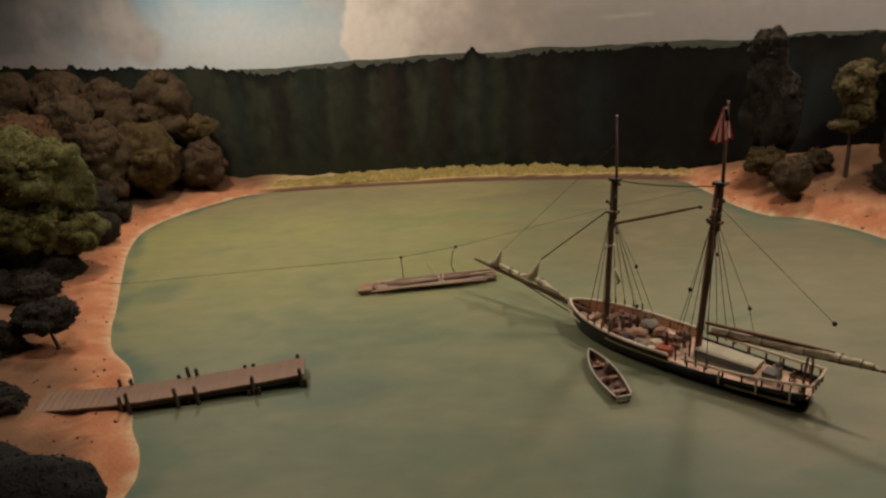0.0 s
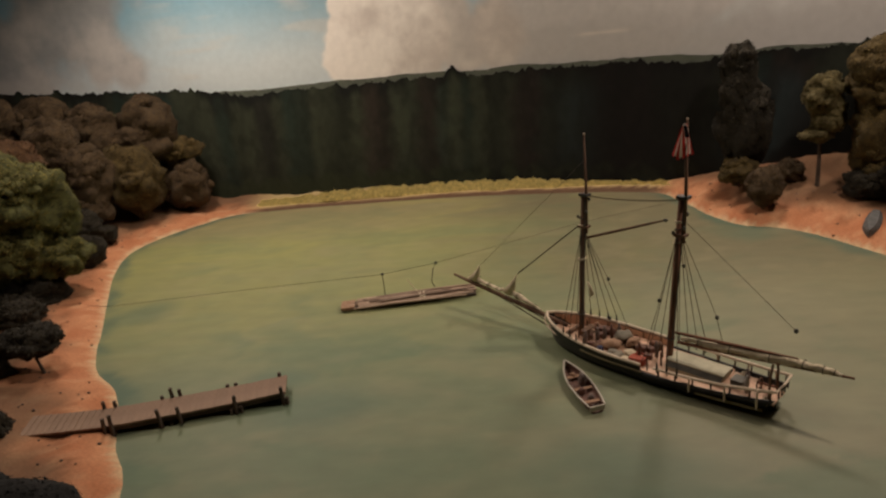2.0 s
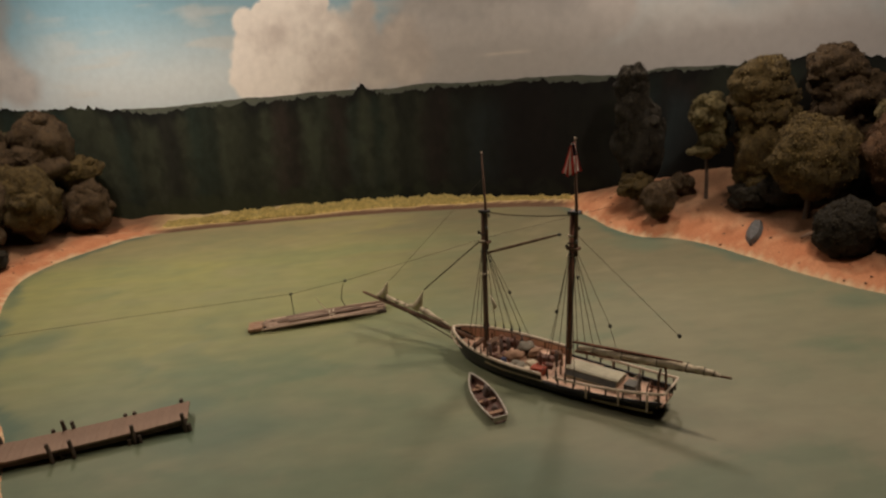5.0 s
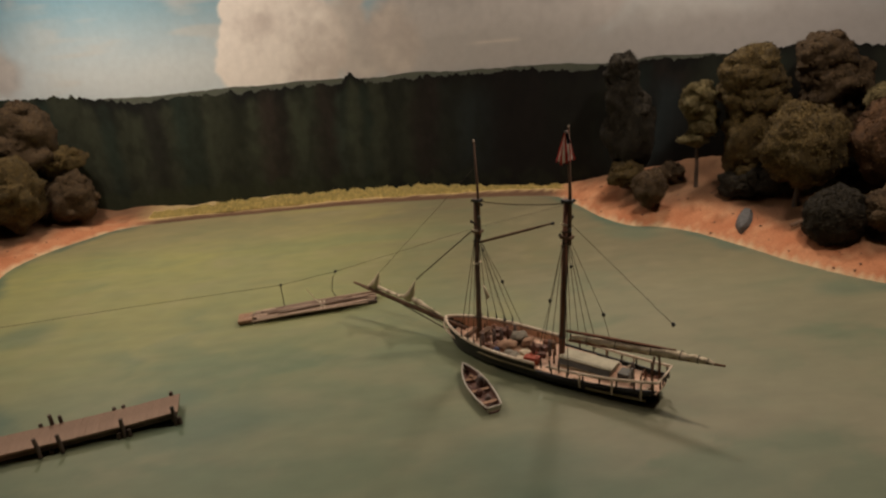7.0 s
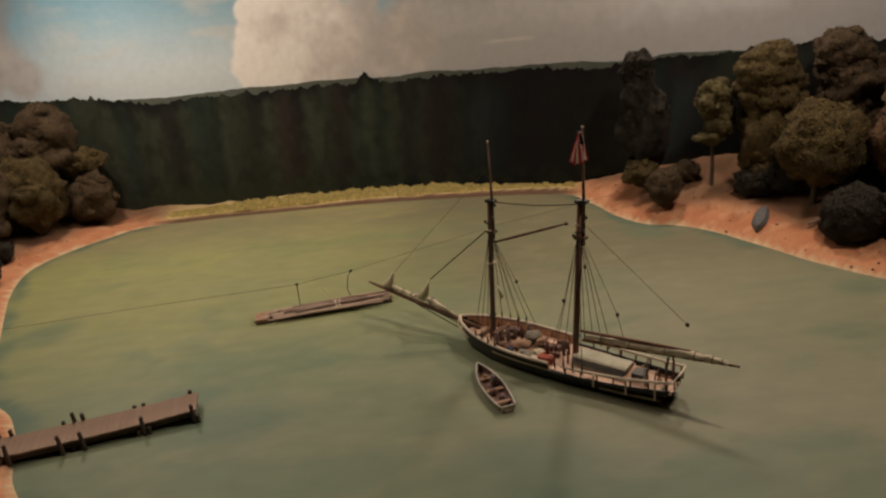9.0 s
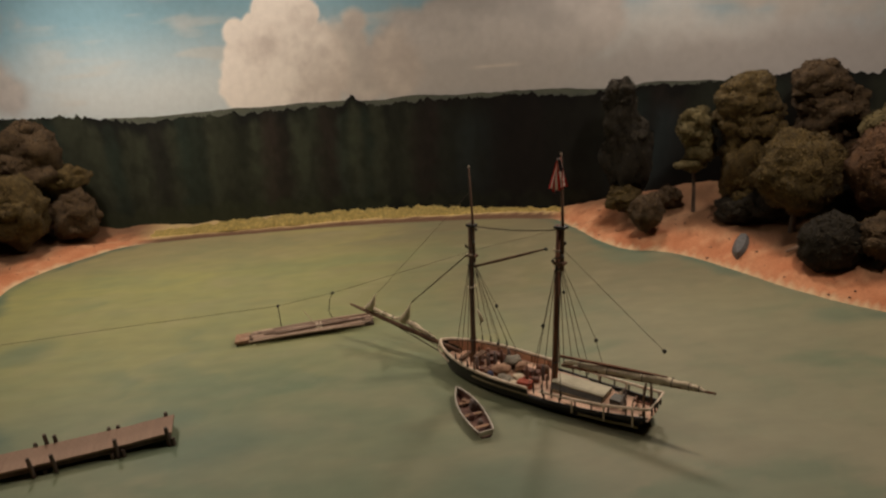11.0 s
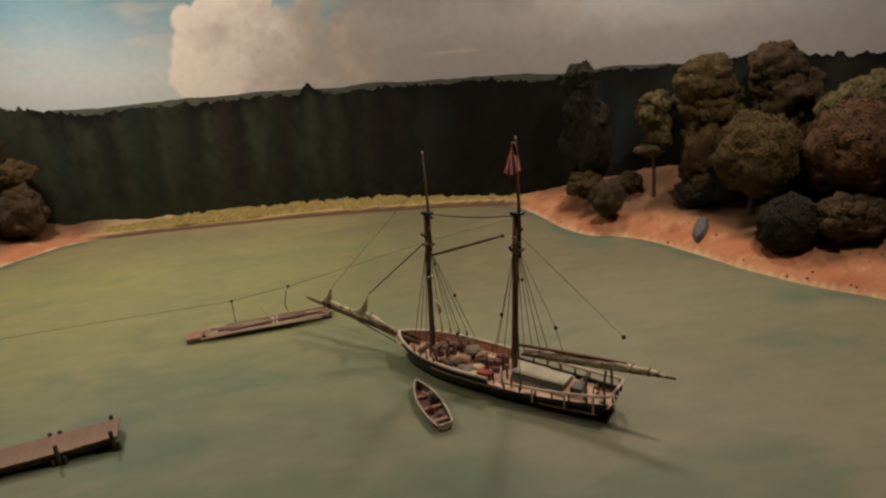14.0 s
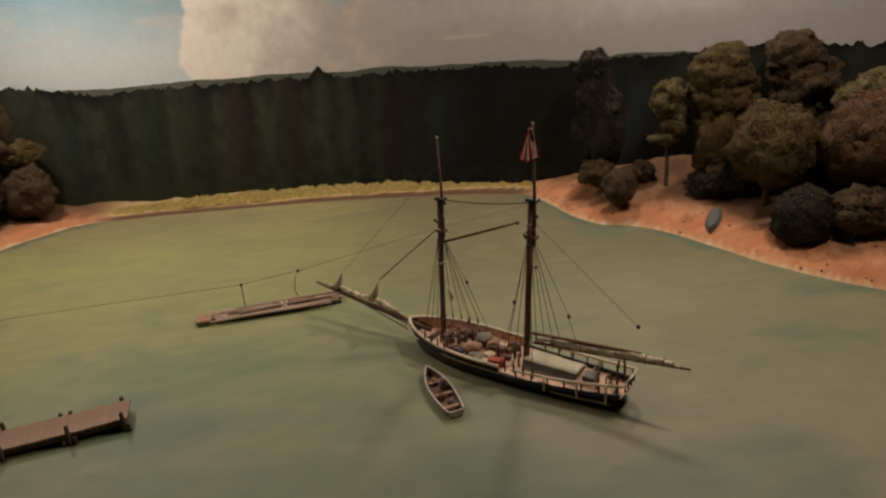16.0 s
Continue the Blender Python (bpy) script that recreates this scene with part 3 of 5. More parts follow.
def crown_mesh(lobes, seed, tufts=1.0, lumpy=0.22, knob=1.0, puffs=9, fold=0.20):
    """A crown of uneven foam lobes with knobbly foliage, and small leaf flakes that stand off the surface."""
    rng = np.random.default_rng(seed)
    verts, faces, kinds, count = [], [], [], 0
    every = []
    for x, y, z, rx, ry, rz in lobes:
        every.append((x, y, z, rx, ry, rz))
        mean = (rx + ry + rz) / 3
        for _ in range(puffs if mean > 0.03 else 0):
            way = rng.normal(0, 1, 3) + np.array((0, -0.2, 0.45))
            way /= np.linalg.norm(way)
            r = mean * rng.uniform(0.20, 0.34)
            every.append((x + way[0] * (rx - 0.72 * r), y + way[1] * (ry - 0.72 * r), z + way[2] * (rz - 0.72 * r), r * 1.1, r * 1.1, r * 0.85))
    for n, (x, y, z, rx, ry, rz) in enumerate(every):
        off = Vector((seed * 1.37 + n * 5.1, n * 2.3, seed * 0.7))
        mean = (rx + ry + rz) / 3
        ico_v, ico_f = BALLS[4 if mean > 0.035 else 3]
        made = np.empty_like(ico_v)
        for i, v in enumerate(ico_v):
            u = Vector(v)
            k = 1 + lumpy * noise.noise(u * 1.7 + off) - fold * max(0.0, 0.5 - abs(noise.noise(Vector((u.x * 1.6, u.y * 1.6, u.z * 3.4)) + off)) * 2.6)
            q = Vector((v[0] * rx * k, v[1] * ry * k, v[2] * rz * k))
            hollow = abs(noise.noise(q / 0.026 + off))
            leaf = abs(noise.noise(q / 0.0085 + off))
            q += u * (knob * (0.008 * (hollow - 0.25) + 0.0045 * (leaf - 0.25)) + 0.0006 * noise.noise(q / 0.0032 + off))
            made[i] = (x + q.x, y + q.y, z + q.z)
        verts.append(made)
        faces.append(ico_f + count)
        count += len(made)
        amount = int(tufts * 6500 * (mean / 0.07) ** 2)
        pick = rng.integers(0, len(ico_f), amount)
        share = rng.dirichlet((1, 1, 1), amount)[:, :, None]
        out = (ico_v[ico_f[pick]] * share).sum(1)
        spot = (made[ico_f[pick]] * share).sum(1)
        # The lighter flakes crowd the tops, putting top light into the colour.
        keep = rng.random(amount) < 0.40 + 0.60 * np.clip(out[:, 2] * 1.1 + 0.45, 0, 1)
        out, spot = out[keep], spot[keep]
        amount = len(out)
        tilt = out + rng.normal(0, 0.5, out.shape)
        tilt /= np.linalg.norm(tilt, axis=1)[:, None]
        a = np.cross(tilt, rng.normal(0, 1, out.shape))
        a /= np.linalg.norm(a, axis=1)[:, None]
        c = np.cross(tilt, a)
        s = rng.uniform(0.0012, 0.0030, (amount, 1))
        p = spot + out * rng.uniform(0.0002, 0.0026, (amount, 1))
        flakes = np.stack([p + a * s, p - 0.5 * a * s + 0.85 * c * s, p - 0.5 * a * s - 0.85 * c * s], 1).reshape(-1, 3)
        verts.append(flakes)
        faces.append(np.arange(3 * amount).reshape(-1, 3) + count)
        count += 3 * amount
        kinds += [np.zeros(len(ico_f), np.int32), np.ones(amount, np.int32)]
    return np.vstack(verts), np.vstack(faces), np.concatenate(kinds)


def land(x, y):
    d = float(shore_distance(np.array([(x, y)]))[0])
    return ground_height(d, x, y)


def tree(name, label, foot, lobes, mat, seed, trunk=0.006, tufts=1.0, lumpy=0.30, knob=1.4, puffs=9, fold=0.28, category="tree"):
    """A model tree: a bent tapered trunk with limbs into each lobe of its crown."""
    x, y = foot
    z = land(x, y)
    t = thing(name, Matrix.Translation((x, y, z)), label, category, "trees on the banks")
    local = [(a - x, b - y, c - z, *r) for a, b, c, *r in lobes]
    bm = bmesh.new()
    low = min(local, key=lambda q: q[2] - q[5])
    join = Vector((low[0] * 0.7, low[1] * 0.7, max(0.008, low[2] - low[5] * 0.5)))
    rng = random.Random(seed)
    tube(bm, [(0, 0, -0.012), (0.001, 0, 0.002), join * 0.5 + Vector((rng.uniform(-0.002, 0.002), 0, 0)), join], [trunk * 1.6, trunk * 1.2, trunk, trunk * 0.8], 8)
    for q in local:
        centre = Vector(q[:3])
        tube(bm, [join * 0.92, (join + centre) / 2 + Vector((rng.uniform(-0.006, 0.006), 0, 0.003)), centre], [trunk * 0.7, trunk * 0.5, trunk * 0.25], 6)
    part("trunk", bm, BARK, t, smooth=True)
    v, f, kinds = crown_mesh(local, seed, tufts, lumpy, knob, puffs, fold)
    crown = from_arrays("crown", v.tolist(), f.tolist(), CORE_SHADES[mat], t, smooth=True)
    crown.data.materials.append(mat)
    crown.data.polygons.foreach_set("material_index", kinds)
    return t


# left bank
tree("bush", "round brown shrub at the edge of the sand", (-0.83, 1.945), [(-0.819, 1.93, 0.098, 0.070, 0.06, 0.068)], LEAF_BROWN, 1, category="shrub")
tree("tree", "small olive-brown round tree", (-0.86, 1.99), [(-0.847, 1.97, 0.195, 0.070, 0.06, 0.045)], LEAF_OLIVE, 2)
tree("tree", "tall dark olive tree with a broad domed crown", (-0.93, 1.96), [(-0.905, 1.94, 0.285, 0.080, 0.07, 0.088), (-0.925, 1.92, 0.24, 0.095, 0.07, 0.06)], LEAF_BROWN, 3)
tree("tree", "full round olive-brown tree", (-0.93, 1.85), [(-0.925, 1.83, 0.150, 0.086, 0.08, 0.100)], LEAF_OLIVE, 4)
tree("tree", "tall brown tree with a ridged crown", (-1.05, 1.77), [(-1.085, 1.76, 0.26, 0.075, 0.07, 0.09), (-1.02, 1.75, 0.18, 0.085, 0.07, 0.10), (-1.01, 1.73, 0.11, 0.06, 0.06, 0.06)], LEAF_BROWN, 5)
tree("tree", "brown tree with a narrow crown", (-1.06, 1.93), [(-1.056, 1.90, 0.30, 0.075, 0.06, 0.065), (-1.01, 1.89, 0.22, 0.07, 0.06, 0.09)], LEAF_BROWN, 6)
tree("bush", "pale yellow-green shrub between the brown trees", (-1.03, 2.0), [(-1.015, 1.985, 0.285, 0.042, 0.03, 0.036)], LEAF_PALE, 20, category="shrub")
tree("tree", "broad brown tree before the backdrop", (-1.25, 1.92), [(-1.20, 1.90, 0.30, 0.10, 0.07, 0.09), (-1.36, 1.88, 0.31, 0.13, 0.08, 0.10), (-1.25, 1.86, 0.20, 0.13, 0.08, 0.10)], LEAF_BROWN, 7)
tree("tree", "rusty brown low tree", (-1.14, 1.62), [(-1.12, 1.60, 0.27, 0.105, 0.08, 0.06), (-1.20, 1.58, 0.20, 0.11, 0.08, 0.09)], LEAF_RUST, 8)
tree("tree", "large bright green tree with layered foliage", (-0.86, 1.26),
     [(-0.90, 1.33, 0.235, 0.115, 0.09, 0.085), (-0.965, 1.32, 0.12, 0.11, 0.09, 0.085), (-0.842, 1.32, 0.105, 0.078, 0.07, 0.045), (-0.90, 1.28, 0.14, 0.09, 0.08, 0.07), (-0.85, 1.36, 0.18, 0.06, 0.06, 0.06)], LEAF_GREEN, 9, trunk=0.005, tufts=1.2, lumpy=0.45, knob=2.4, puffs=22, fold=0.40)
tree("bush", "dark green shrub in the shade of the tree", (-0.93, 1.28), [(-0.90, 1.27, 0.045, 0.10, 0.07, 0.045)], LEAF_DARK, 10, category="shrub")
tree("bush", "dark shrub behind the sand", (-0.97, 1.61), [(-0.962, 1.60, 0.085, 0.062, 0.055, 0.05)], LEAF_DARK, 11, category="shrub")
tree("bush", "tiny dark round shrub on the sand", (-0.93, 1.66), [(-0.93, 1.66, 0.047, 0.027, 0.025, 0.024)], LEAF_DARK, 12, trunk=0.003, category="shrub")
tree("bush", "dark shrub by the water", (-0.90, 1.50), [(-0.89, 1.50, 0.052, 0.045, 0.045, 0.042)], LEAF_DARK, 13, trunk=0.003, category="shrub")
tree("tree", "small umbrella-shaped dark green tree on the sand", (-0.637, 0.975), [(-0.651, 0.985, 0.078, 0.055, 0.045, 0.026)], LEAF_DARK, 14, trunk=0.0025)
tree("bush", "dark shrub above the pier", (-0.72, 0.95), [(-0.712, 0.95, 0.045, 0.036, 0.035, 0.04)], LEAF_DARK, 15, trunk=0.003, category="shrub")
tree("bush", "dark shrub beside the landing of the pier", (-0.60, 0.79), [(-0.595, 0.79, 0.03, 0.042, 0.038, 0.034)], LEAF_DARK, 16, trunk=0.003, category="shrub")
tree("bush", "large shrub at the front of the bank, coloured black for shade", (-0.40, 0.58), [(-0.375, 0.58, 0.065, 0.08, 0.05, 0.045), (-0.45, 0.60, 0.06, 0.07, 0.05, 0.045)], LEAF_SHADED, 17, trunk=0.004, tufts=0.15, puffs=0, knob=0.35, lumpy=0.1, fold=0.05, category="shrub")

# Two dark masses that stand in for the shade under and behind the green tree.
tree("bush", "low dark foliage added as shade below the green tree", (-0.84, 1.17), [(-0.84, 1.17, 0.042, 0.06, 0.06, 0.036), (-0.93, 1.16, 0.05, 0.08, 0.06, 0.04)], LEAF_DARK, 18, trunk=0.003, category="shrub")
tree("bush", "dark foliage added as shade at the top of the bank", (-1.0, 1.40), [(-0.98, 1.42, 0.06, 0.09, 0.07, 0.05), (-1.10, 1.45, 0.10, 0.11, 0.08, 0.09)], LEAF_DARK, 19, trunk=0.003, category="shrub")

# right bank
tree("tree", "tall dark brown tree with a narrow top", (0.70, 1.69), [(0.680, 1.67, 0.330, 0.037, 0.04, 0.042), (0.683, 1.67, 0.27, 0.042, 0.045, 0.07), (0.70, 1.665, 0.19, 0.062, 0.055, 0.10)], LEAF_DARK, 21, puffs=4)
tree("tree", "slender tree with a bare trunk and pale crown", (0.835, 1.59), [(0.824, 1.57, 0.258, 0.043, 0.040, 0.044), (0.840, 1.57, 0.210, 0.034, 0.033, 0.042), (0.822, 1.565, 0.175, 0.032, 0.024, 0.016)], LEAF_PALE, 22, trunk=0.0045, tufts=2.0, lumpy=0.35, knob=1.6)
tree("tree", "large olive tree with a sunlit domed top", (0.935, 1.55), [(0.920, 1.53, 0.318, 0.066, 0.062, 0.056), (0.930, 1.53, 0.265, 0.074, 0.064, 0.060), (0.938, 1.525, 0.185, 0.070, 0.062, 0.10), (0.940, 1.525, 0.11, 0.060, 0.055, 0.075)], LEAF_OLIVE, 23, puffs=5, fold=0.28)
tree("tree", "dark tree with a heavy rounded crown", (1.09, 1.53), [(1.068, 1.51, 0.338, 0.056, 0.055, 0.052), (1.095, 1.50, 0.285, 0.074, 0.064, 0.062), (1.09, 1.51, 0.19, 0.075, 0.062, 0.10)], LEAF_BROWN, 24, puffs=6, fold=0.30)
tree("tree", "round olive tree with knobbly foliage", (0.968, 1.39), [(0.968, 1.375, 0.184, 0.080, 0.076, 0.086)], LEAF_OLIVE, 25, tufts=1.6, lumpy=0.16, knob=1.5, puffs=5)
tree("tree", "broad rusty brown tree", (1.12, 1.30), [(1.115, 1.285, 0.200, 0.098, 0.088, 0.090), (1.20, 1.27, 0.18, 0.09, 0.085, 0.085)], LEAF_RUST, 26, lumpy=0.16, knob=1.4, puffs=5)
tree("tree", "pale olive tree behind the rusty one", (1.17, 1.43), [(1.165, 1.41, 0.250, 0.055, 0.05, 0.042), (1.24, 1.42, 0.265, 0.07, 0.06, 0.055)], LEAF_PALE, 27)
tree("bush", "round dark shrub standing on the sandy slope", (0.71, 1.55), [(0.707, 1.54, 0.077, 0.040, 0.04, 0.042)], LEAF_BROWN, 28, lumpy=0.12, fold=0.12, puffs=3, trunk=0.004, category="shrub")
tree("bush", "low brown shrub before the backdrop", (0.69, 1.68), [(0.678, 1.63, 0.090, 0.042, 0.035, 0.034)], LEAF_OLIVE, 29, category="shrub")
tree("bush", "low brown shrub on the slope", (0.79, 1.64), [(0.788, 1.63, 0.080, 0.036, 0.03, 0.028)], LEAF_BROWN, 30, category="shrub")
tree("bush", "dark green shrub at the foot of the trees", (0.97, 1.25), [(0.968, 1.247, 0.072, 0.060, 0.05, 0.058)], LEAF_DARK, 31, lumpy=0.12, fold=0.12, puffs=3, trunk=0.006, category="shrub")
tree("bush", "low olive shrub on a short trunk", (1.02, 1.19), [(1.065, 1.205, 0.090, 0.072, 0.05, 0.042)], LEAF_BROWN, 32, trunk=0.006, category="shrub")
# Dark clumps added to fill the gaps between trunks in place of deep shade.
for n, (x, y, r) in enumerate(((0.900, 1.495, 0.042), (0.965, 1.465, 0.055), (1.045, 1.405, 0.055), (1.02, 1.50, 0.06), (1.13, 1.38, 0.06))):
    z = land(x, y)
    tree("bush", "low dark foliage added as shade between the tree trunks", (x, y), [(x, y, z + r * 0.55, r * 1.1, r * 0.9, r * 0.8)], LEAF_DARK, 40 + n, trunk=0.004, category="shrub")
tree("tree", "brown tree at the end of the bank", (1.30, 1.15), [(1.29, 1.14, 0.20, 0.11, 0.09, 0.11), (1.36, 1.20, 0.12, 0.11, 0.09, 0.10)], LEAF_BROWN, 33)


def build_log():
    bm = bmesh.new()
    tube(bm, [(0, 0, 0), (0.022, 0.002, 0.002), (0.045, 0, 0.001), (0.062, 0.004, 0.004)], [0.0035, 0.0042, 0.004, 0.003], 9)
    tube(bm, [(0.030, 0, 0.003), (0.026, -0.006, 0.014), (0.022, -0.008, 0.020)], [0.002, 0.0015, 0.0008], 6)
    log = part("fallen_log", bm, PIER_WOOD, None, smooth=True)
    log.matrix_world = Matrix.Translation((0.918, 1.31, land(0.945, 1.31) + 0.003)) @ pose(0, 0, 0, 0, -8, 6)
    tagged(log, "pale fallen log with a broken branch on the bank", "log")


build_log()


def build_pebbles():
    """Small stones and twigs strewn on the sand."""
    rng = random.Random(12)
    bm = bmesh.new()
    made = 0
    while made < 170:
        x, y = (rng.uniform(-0.95, -0.38), rng.uniform(0.66, 1.9)) if rng.random() < 0.65 else (rng.uniform(0.6, 1.1), rng.uniform(1.05, 1.75))
        d = float(shore_distance(np.array([(x, y)]))[0])
        if not 0.004 < d < 0.13:
            continue
        r = rng.uniform(0.0008, 0.0026)
        lump(bm, (x, y, ground_height(d, x, y) + r * 0.3), (r * rng.uniform(0.8, 1.6), r, r * 0.7), made, 0.4, 1)
        made += 1
    ob = part("pebbles", bm, PILE_WOOD, None)
    tagged(ob, "small dark stones strewn over the sand", "pebbles", kind="stuff")


build_pebbles()


# ---- the schooner ----
SHIP = Matrix.Translation((0.2180, 1.0523, 0)) @ pose(0, 0, 0, 0, 0, -40.25)
LENGTH, BEAM, DECK_Z = 0.358, 0.047, 0.0192


def half_breadth(u):
    s = (u + 0.010) / (LENGTH + 0.010)
    if s < 0.38:
        return BEAM * (1 - (1 - s / 0.38) ** 2.3) ** 0.75
    return BEAM * (1 - 0.47 * ((s - 0.38) / 0.62) ** 2)


def rail_z(u):
    s = u / LENGTH
    sheer = 0.030 + 0.008 * max(0, 1 - s / 0.45) ** 2 + 0.010 * max(0, (s - 0.6) / 0.4) ** 2
    return sheer


def hull_top(u):
    """The bulwark is high forward and drops to an open rail aft."""
    return rail_z(u) if u < 0.185 else 0.0200 + 0.008 * ((u - 0.185) / 0.17) ** 2


def build_schooner():
    ship = thing("schooner", SHIP, "black two-masted model schooner with furled sails lying at anchor", "ship model")
    us = list(np.linspace(-0.010, 0.180, 23)) + [0.1849, 0.1851] + list(np.linspace(0.19, LENGTH, 20))
    bm = bmesh.new()
    rows = []
    for u in us:
        b, top = max(half_breadth(u), 0.0012), hull_top(u)
        s = u / LENGTH
        rake = 0.020 * max(0, (s - 0.86) / 0.14) ** 2
        low = b * (0.68 + 0.1 * math.sin(math.pi * s)) * (1 - 0.60 * max(0, (s - 0.62) / 0.38) ** 1.6)
        lift = 0.016 * max(0, (s - 0.80) / 0.20) ** 1.3
        ring = [(-low * 0.75, -0.012 + lift), (-low, -0.001 + 0.6 * lift), (-(low + b) / 2 * 1.03, 0.009), (-b, top), (-b + min(0.0022, b * 0.6), top), (-b + min(0.0024, b * 0.62), DECK_Z - 0.002)]
        ring += [(-v, z) for v, z in reversed(ring)]
        rows.append([bm.verts.new((u - rake * (1 - max(0, z) / 0.03) if s > 0.86 else u + 0.010 * max(0, 1 - s / 0.1) * (1 - max(z, 0) / 0.04), v, z)) for v, z in ring])
    for a, b in zip(rows, rows[1:]):
        for k in range(len(a) - 1):
            bm.faces.new((a[k], a[k + 1], b[k + 1], b[k]))
        bm.faces.new((a[-1], a[0], b[0], b[-1]))
    bm.faces.new(rows[0])
    bm.faces.new(list(reversed(rows[-1])))
    hull = part("hull", bm, HULL, ship, "black painted hull", smooth=False)

    # deck of narrow planks, each clipped to the hull's plan
    step = 0.0052
    for n in range(-9, 10):
        v = n * step
        span = [u for u in np.linspace(0.006, LENGTH - 0.004, 60) if half_breadth(u) - 0.0028 > abs(v) + step * 0.45]
        if len(span) < 4:
            continue
        bm = bmesh.new()
        box(bm, ((span[0] + span[-1]) / 2, v, DECK_Z - 0.001), (span[-1] - span[0], step * 0.93, 0.002))
        part("deck_plank", bm, DECK, ship)
    # cap rail along the bulwark, and the open rail aft
    for side in (-1, 1):
        bm = bmesh.new()
        fore = [(u, side * (half_breadth(u) - 0.001), rail_z(u) + 0.001) for u in np.linspace(-0.010, 0.185, 25)]
        tube(bm, fore, 0.0024, 6)
        part("cap_rail", bm, RAIL, ship, "cream painted cap rail")
        bm = bmesh.new()
        aft = [(u, side * (half_breadth(u) - 0.001), rail_z(u) + 0.0015) for u in np.linspace(0.205, LENGTH, 16)]
        tube(bm, aft, 0.0020, 6)
        part("cap_rail", bm, RAIL, ship, "cream painted open rail")
        bm = bmesh.new()
        tube(bm, [(u, side * (half_breadth(u) + 0.0002), hull_top(u) - 0.0028) for u in np.linspace(0.19, LENGTH - 0.004, 16)], 0.0011, 6)
        part("rubbing_strake", bm, HULL, ship)
        bm = bmesh.new()
        tube(bm, [(u, side * ((half_breadth(u) * 1.94) / 2 + 0.0006), rail_z(u) - 0.010) for u in np.linspace(0.085, 0.187, 12)], 0.0014, 6)
        part("painted_band", bm, STRIPE, ship, "buff painted band")
        bm = bmesh.new()
        tube(bm, [(u, side * (half_breadth(u) * 0.955 + 0.0006), 0.0115) for u in np.linspace(0.262, LENGTH - 0.014, 8)], 0.0016, 6)
        part("painted_band", bm, STRIPE, ship, "buff painted band")
        for u in np.linspace(0.212, LENGTH - 0.006, 7):
            bm = bmesh.new()
            b = side * (half_breadth(u) - 0.001)
            box(bm, (u, b, (hull_top(u) + rail_z(u)) / 2), (0.0018, 0.0018, rail_z(u) - hull_top(u) + 0.002))
            part("stanchion", bm, PILE_WOOD, ship)
        for u in (0.255, 0.300, 0.338):
            bm = bmesh.new()
            tube(bm, [(u, side * (half_breadth(u) + 0.0014), 0.012), (u, side * (half_breadth(u) + 0.0016), rail_z(u) + 0.002)], 0.0013, 6)
            part("fender", bm, RAIL, ship)
        bm = bmesh.new()
        strip = []
        for u in np.linspace(0.0, 0.183, 24):
            b = side * max(0.0006, half_breadth(u) - 0.0034)
            strip.append([bm.verts.new((u, b - side * t, z)) for z in (DECK_Z - 0.001, rail_z(u) - 0.0012) for t in (0.0, 0.0006)])
        for a, b in zip(strip, strip[1:]):
            for i, j in ((0, 1), (1, 3), (3, 2), (2, 0)):
                bm.faces.new((a[i], a[j], b[j], b[i]))
        part("bulwark_lining", bm, DECK, ship, "tan inner planking of the bulwark")
        for u in (0.015, 0.05, 0.08, 0.11, 0.14, 0.17):
            bm = bmesh.new()
            box(bm, (u, side * max(0, half_breadth(u) - 0.0045), (DECK_Z + rail_z(u)) / 2), (0.002, 0.0016, rail_z(u) - DECK_Z))
            part("bulwark_frame", bm, CRATE, ship)
    bm = bmesh.new()
    b = half_breadth(LENGTH)
    tube(bm, [(LENGTH, -b, rail_z(LENGTH) + 0.0015), (LENGTH + 0.002, 0, rail_z(LENGTH) + 0.003), (LENGTH, b, rail_z(LENGTH) + 0.0015)], 0.0017, 6)
    part("taffrail", bm, RAIL, ship)
    for v in (-0.6, -0.2, 0.2, 0.6):
        bm = bmesh.new()
        box(bm, (LENGTH, v * b, 0.034), (0.0016, 0.0016, 0.013))
        part("stanchion", bm, PILE_WOOD, ship)
    bm = bmesh.new()
    box(bm, (LENGTH - 0.014, 0, 0.004), (0.014, 0.003, 0.028), bevel=0.001)
    part("rudder", bm, HULL, ship)

    # masts
    def mast(name, u, foot, cap, top, r, mat, rake):
        at = lambda z: (u + rake * (z - 0.1), 0, z)
        bm = bmesh.new()
        tube(bm, [at(foot), at(cap * 0.5), at(cap)], [r, r * 0.95, r * 0.8], 12)
        lower = part("mast", bm, mat, ship, smooth=True)
        bm = bmesh.new()
        tube(bm, [(at(cap * 0.76)[0] + r * 1.5, 0, cap * 0.76), (at(cap)[0] + r * 1.2, 0, cap), (at(top)[0], 0, top)], [r * 0.55, r * 0.52, r * 0.27], 10)
        part("topmast", bm, SPAR, ship, smooth=True)
        for z in (cap - 0.002, cap * 0.80):
            bm = bmesh.new()
            box(bm, (at(z)[0] + r * 0.6, 0, z), (r * 3.6, r * 2.5, 0.004), bevel=0.0008)
            part("mast_cap", bm, IRON if z > cap * 0.9 else SPAR, lower)
        bm = bmesh.new()
        lump(bm, (at(top)[0], 0, top + 0.0015), (0.0016, 0.0016, 0.0016), 1, 0.1)
        part("truck", bm, RAIL, lower)
        return at
    fore = mast("fore", 0.0615, 0.006, 0.252, 0.337, 0.0042, SPAR, 0.058)
    main = mast("main", 0.2095, 0.006, 0.268, 0.364, 0.0046, SPAR_RED, 0.062)

